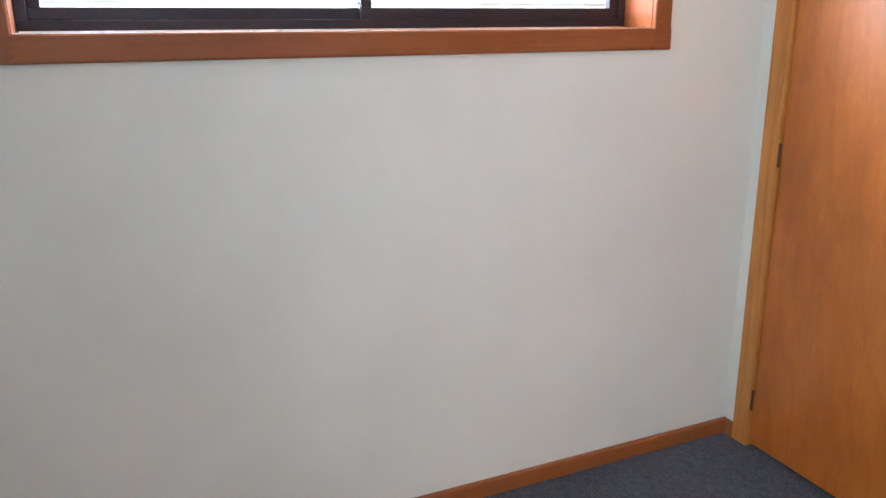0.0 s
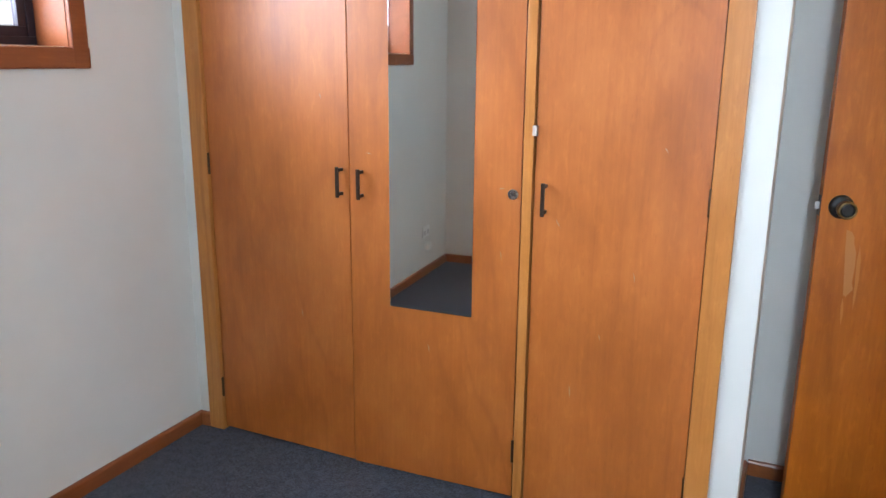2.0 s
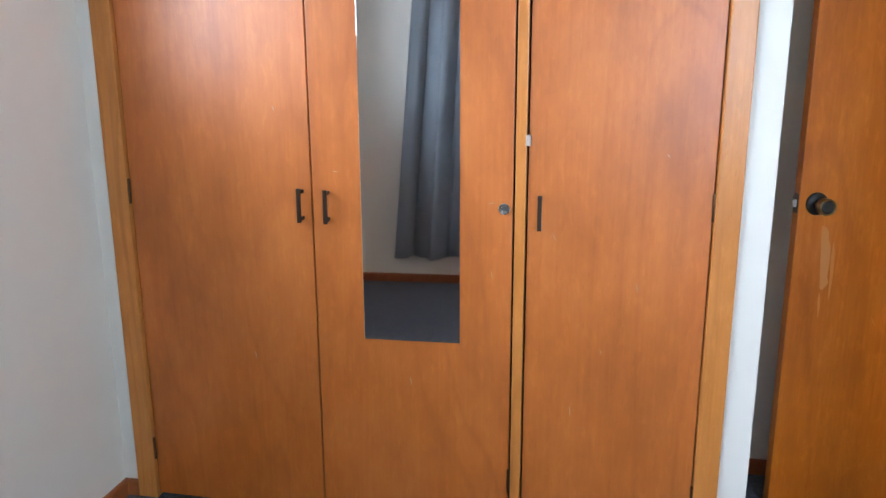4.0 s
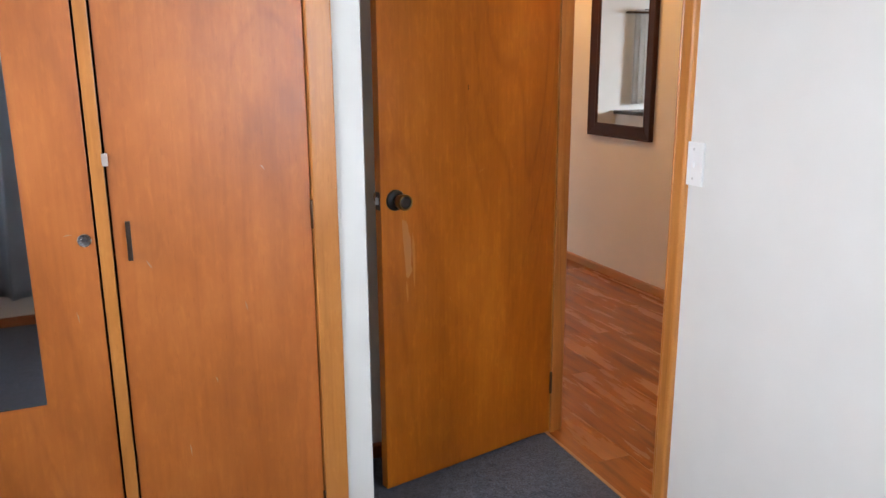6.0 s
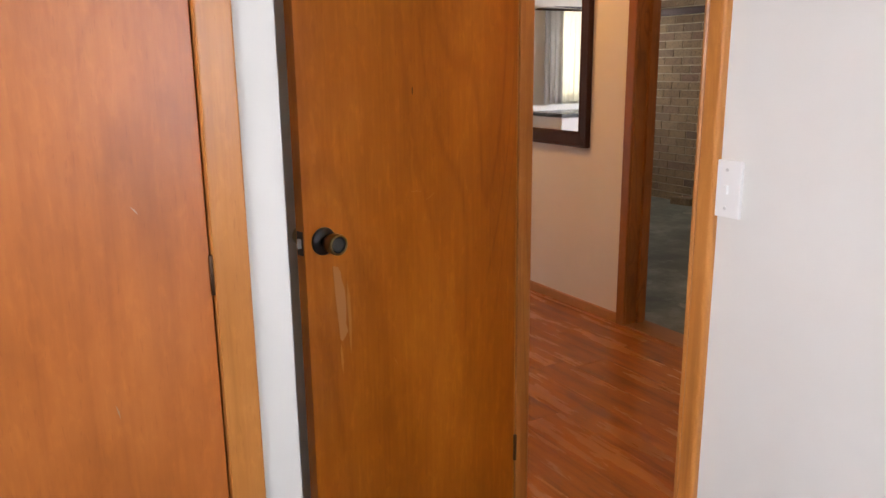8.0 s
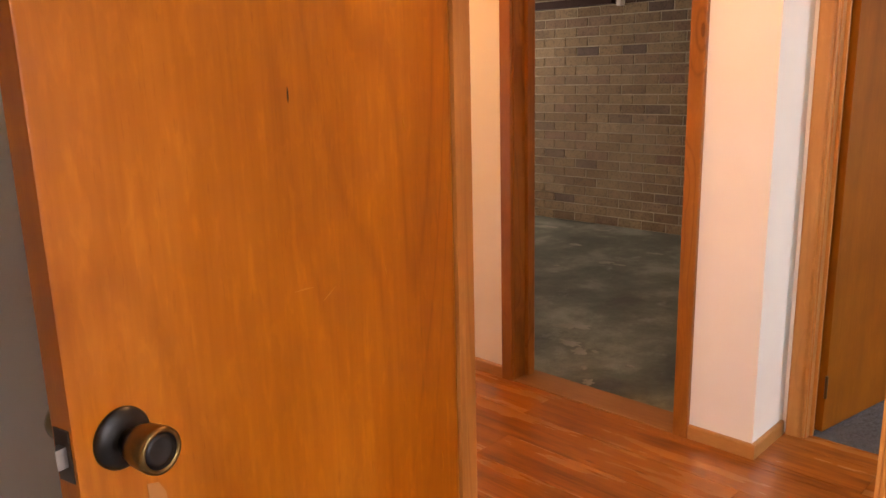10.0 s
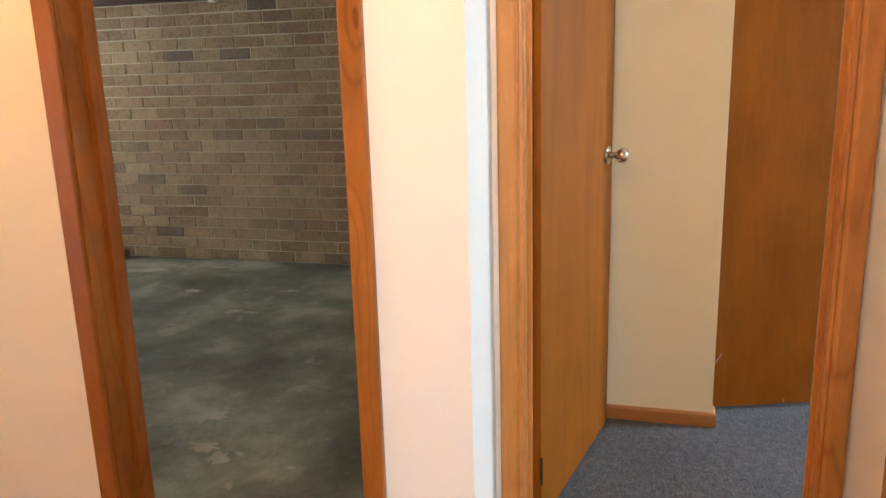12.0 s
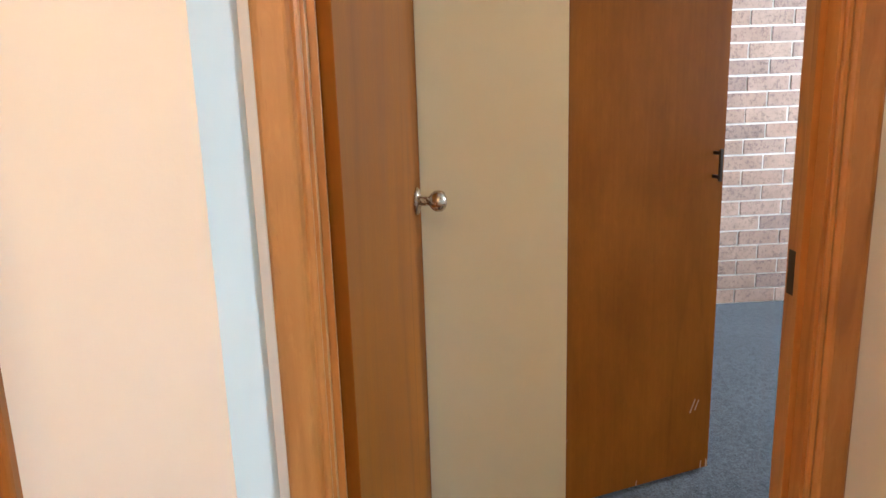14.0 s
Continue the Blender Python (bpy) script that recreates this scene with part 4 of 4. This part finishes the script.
part("plug", box(0.0, 0.04, -2.44, -2.395, 0.175, 0.225, 0.006), PLASTIC, po, "white plug adapter")

# ---- garage things ----
rail = thing("wall_rail", "brown timber board fixed along the garage brick wall", "board")
part("board", box(7.85, 7.94, 3.28, 5.6, 1.92, 1.985, 0.004), DARKFRAME, rail)
part("bracket", box(7.87, 7.942, 3.2, 3.245, 1.9, 1.99, 0.004), PLASTIC, rail, "small white bracket")


def spill(x, y, r, seed, ring=0.0, wide=1.0, turn=None):
    rnd = random.Random(seed)
    bm = bmesh.new()
    n = 44
    ph, ph2 = rnd.uniform(0, 6), rnd.uniform(0, 6)
    out = [r * (1 + 0.28 * math.sin(2 * math.pi * k / n * 2 + ph) + 0.2 * math.sin(2 * math.pi * k / n * 5 + ph2) + 0.12 * math.sin(2 * math.pi * k / n * 9 + ph) + rnd.uniform(-0.16, 0.16)) for k in range(n)]
    a = [bm.verts.new((o * math.cos(2 * math.pi * k / n), o * math.sin(2 * math.pi * k / n), 0)) for k, o in enumerate(out)]
    b = [bm.verts.new((0.8 * o * math.cos(2 * math.pi * k / n), 0.8 * o * math.sin(2 * math.pi * k / n), 0.0025)) for k, o in enumerate(out)]
    for k in range(n):
        bm.faces.new((a[k], a[(k + 1) % n], b[(k + 1) % n], b[k]))
    if ring:
        c = [bm.verts.new((ring * o * math.cos(2 * math.pi * k / n), ring * o * math.sin(2 * math.pi * k / n), 0.0005)) for k, o in enumerate(out)]
        for k in range(n):
            bm.faces.new((b[k], b[(k + 1) % n], c[(k + 1) % n], c[k]))
    else:
        bm.faces.new(b)
    bmesh.ops.scale(bm, vec=(1.0, wide, 1.0), verts=bm.verts)
    ob = part("plaster_spill", bm, PLASTER, None, "", pose(x, y, -0.0495, 0, 0, rnd.uniform(0, 360) if turn is None else turn))
    return tagged(ob, "thin pale plaster spill on the concrete floor", "stain", "plaster spills")


spill(7.79, 3.24, 0.09, 1, 0.62)
for k, (x, y, r, wide, turn) in enumerate(((5.03, 1.64, 0.052, 0.7, 0), (5.1, 1.75, 0.03, 2.4, 10), (5.08, 1.58, 0.016, 1, 0), (5.02, 1.34, 0.022, 0.8, 40), (5.34, 1.9, 0.05, 1.6, 20), (6.72, 2.57, 0.035, 1.8, 5),
                                           (6.72, 2.45, 0.025, 1.6, 0), (6.42, 2.8, 0.018, 1, 0), (7.09, 3.1, 0.03, 2.2, 15), (7.2, 2.43, 0.03, 2, 0), (7.53, 3.8, 0.06, 2.6, 8), (4.86, 1.5, 0.02, 1, 0), (4.72, 1.38, 0.03, 1, 0))):
    spill(x, y, r, 20 + k, 0.0, wide, turn)

loose = thing("loose_brick", "loose reddish-brown brick lying at the foot of the garage wall", "brick", m=pose(7.82, 4.3, -0.05, 0, 0, 12))
part("body", box(-0.055, 0.055, -0.115, 0.115, 0.0, 0.076, 0.004), BRICK, loose)

# ---- outside ----
house = thing("neighbour_house", "white weatherboard house next door", "house")
for k in range(20):
    part("weatherboard", prism([(0, 0), (0.022, 0), (0.006, 0.16), (0, 0.16)], 12.0, axes((-2.6, -7.0, -0.42 + 0.155 * k), (1, 0, 0), (0, 0, 1), (0, 1, 0))), BOARD, house)
part("wall", box(-2.9, -2.6, -7.0, 5.0, -0.42, 2.7), BOARD, house)

# ---- floor planks ----
rnd = random.Random(11)
floor_hall = structure("floor_hall", box(2.824, 2.836, -0.291, 0.433, -0.012, 0.003, 0.001), BASE, "reddish-orange wood-look laminate plank floor", "floor")
PW, PL = 0.192, 1.25
plank_mesh = mesh_of("plank", box(0.0006, PW - 0.0006, 0.0006, PL - 0.0006, -0.012, 0.0, 0.0012), PLANK)
def lay_planks(x0, x1, y0, y1, seed):
    r = random.Random(seed)
    x = x0
    while x < x1 - 0.01:
        xe = min(x + PW, x1)
        y = y0 - r.uniform(0.1, PL - 0.1)
        while y < y1:
            a, b = max(y, y0), min(y + PL, y1)
            if b - a > 0.01:
                if b - a > PL - 0.001 and xe - x > PW - 0.001:
                    ob = new("plank", plank_mesh)
                else:
                    ob = part("plank", box(0.0006, xe - x - 0.0006, 0.0006, b - a - 0.0006, -0.012, 0.0, 0.0012), PLANK)
                ob.location = (x, a, 0)
                ob.parent = floor_hall
            y += PL
        x = xe


lay_planks(2.836, 4.425, -0.527, 5.5, 11)
lay_planks(4.425, 4.745, -0.527, 0.489, 12)
bm = bmesh.new()
for i in range(22):
    off = rnd.uniform(0, PL)
    for j in range(-1, 4):
        y0, y1 = max(0.7 + j * PL + off, 0.66), min(0.7 + (j + 1) * PL + off, 5.5)
        if y1 - y0 > 0.02:
            add_box(bm, -1.2 + 0.185 * i, -1.2 + 0.185 * (i + 1) - 0.001, y0, y1 - 0.001, -0.012, 0.0)
tagged(part("kitchen_planks", bm, PLANK), "reddish-orange laminate planks of the kitchen", "floor", kind="stuff")


# ---- brick walls ----
def brick_wall(name, x, y0, y1, z0, courses, near, mat, far_mat, mortar, label, seed, start):
    """Stretcher bond facing -x, with raked joints; near tells which bricks are objects of their own."""
    wall = structure(name, box(x + 0.006, x + 0.12, y0, y1, z0, z0 + courses * 0.0855), mortar, label, "wall")
    r = random.Random(seed)
    bl, bh, pl, ph = 0.23, 0.0755, 0.24, 0.0855
    meshes = [mesh_of("brick", box(-0.0 + d, 0.1, 0.0, bl, 0.0, bh, 0.0022), mat) for d in (-0.001, 0.0, 0.0015)]
    far = []
    for c in range(courses):
        z = z0 + 0.005 + c * ph
        y = y0 + (start if c % 2 else start - 0.12) - 0.24
        while y < y1:
            a, b = max(y, y0), min(y + bl, y1)
            if b - a > 0.03:
                if near(a, z) and b - a > bl - 0.001:
                    ob = new("brick", r.choice(meshes))
                    ob.location = (x, a + r.uniform(-0.002, 0.002), z + r.uniform(-0.0012, 0.0012))
                    ob.parent = wall
                else:
                    far.append((a, b, z))
            y += pl
    verts, faces = [], []
    for a, b, z in far:
        n = len(verts)
        verts += [(x, a, z), (x, b, z), (x, b, z + bh), (x, a, z + bh), (x + 0.05, a, z), (x + 0.05, b, z), (x + 0.05, b, z + bh), (x + 0.05, a, z + bh)]
        faces += [(n, n + 3, n + 2, n + 1), (n, n + 1, n + 5, n + 4), (n + 2, n + 3, n + 7, n + 6), (n + 1, n + 2, n + 6, n + 5), (n, n + 4, n + 7, n + 3)]
    me = bpy.data.meshes.new("far_bricks")
    me.from_pydata(verts, [], faces)
    me.materials.append(far_mat)
    ob = new("brick_field", me)
    ob.parent = wall
    tagged(ob, kind="stuff")
    return wall


brick_wall("wall_garage_brick", 7.94, 0.6, 6.1, -0.05, 29, lambda y, z: 2.1 < y < 4.4 and z < 2.0, BRICK, BRICKS, MORTAR, "tan and brown face-brick garage wall", 4, 0.1)
brick_wall("wall_far_brick", 7.70, -3.25, 0.6, 0.0, 28, lambda y, z: -2.7 < y < -1.1 and z < 1.9, BRICK2, BRICKS2, MORTAR2, "pinkish-tan face-brick bedroom wall", 8, 0.05)
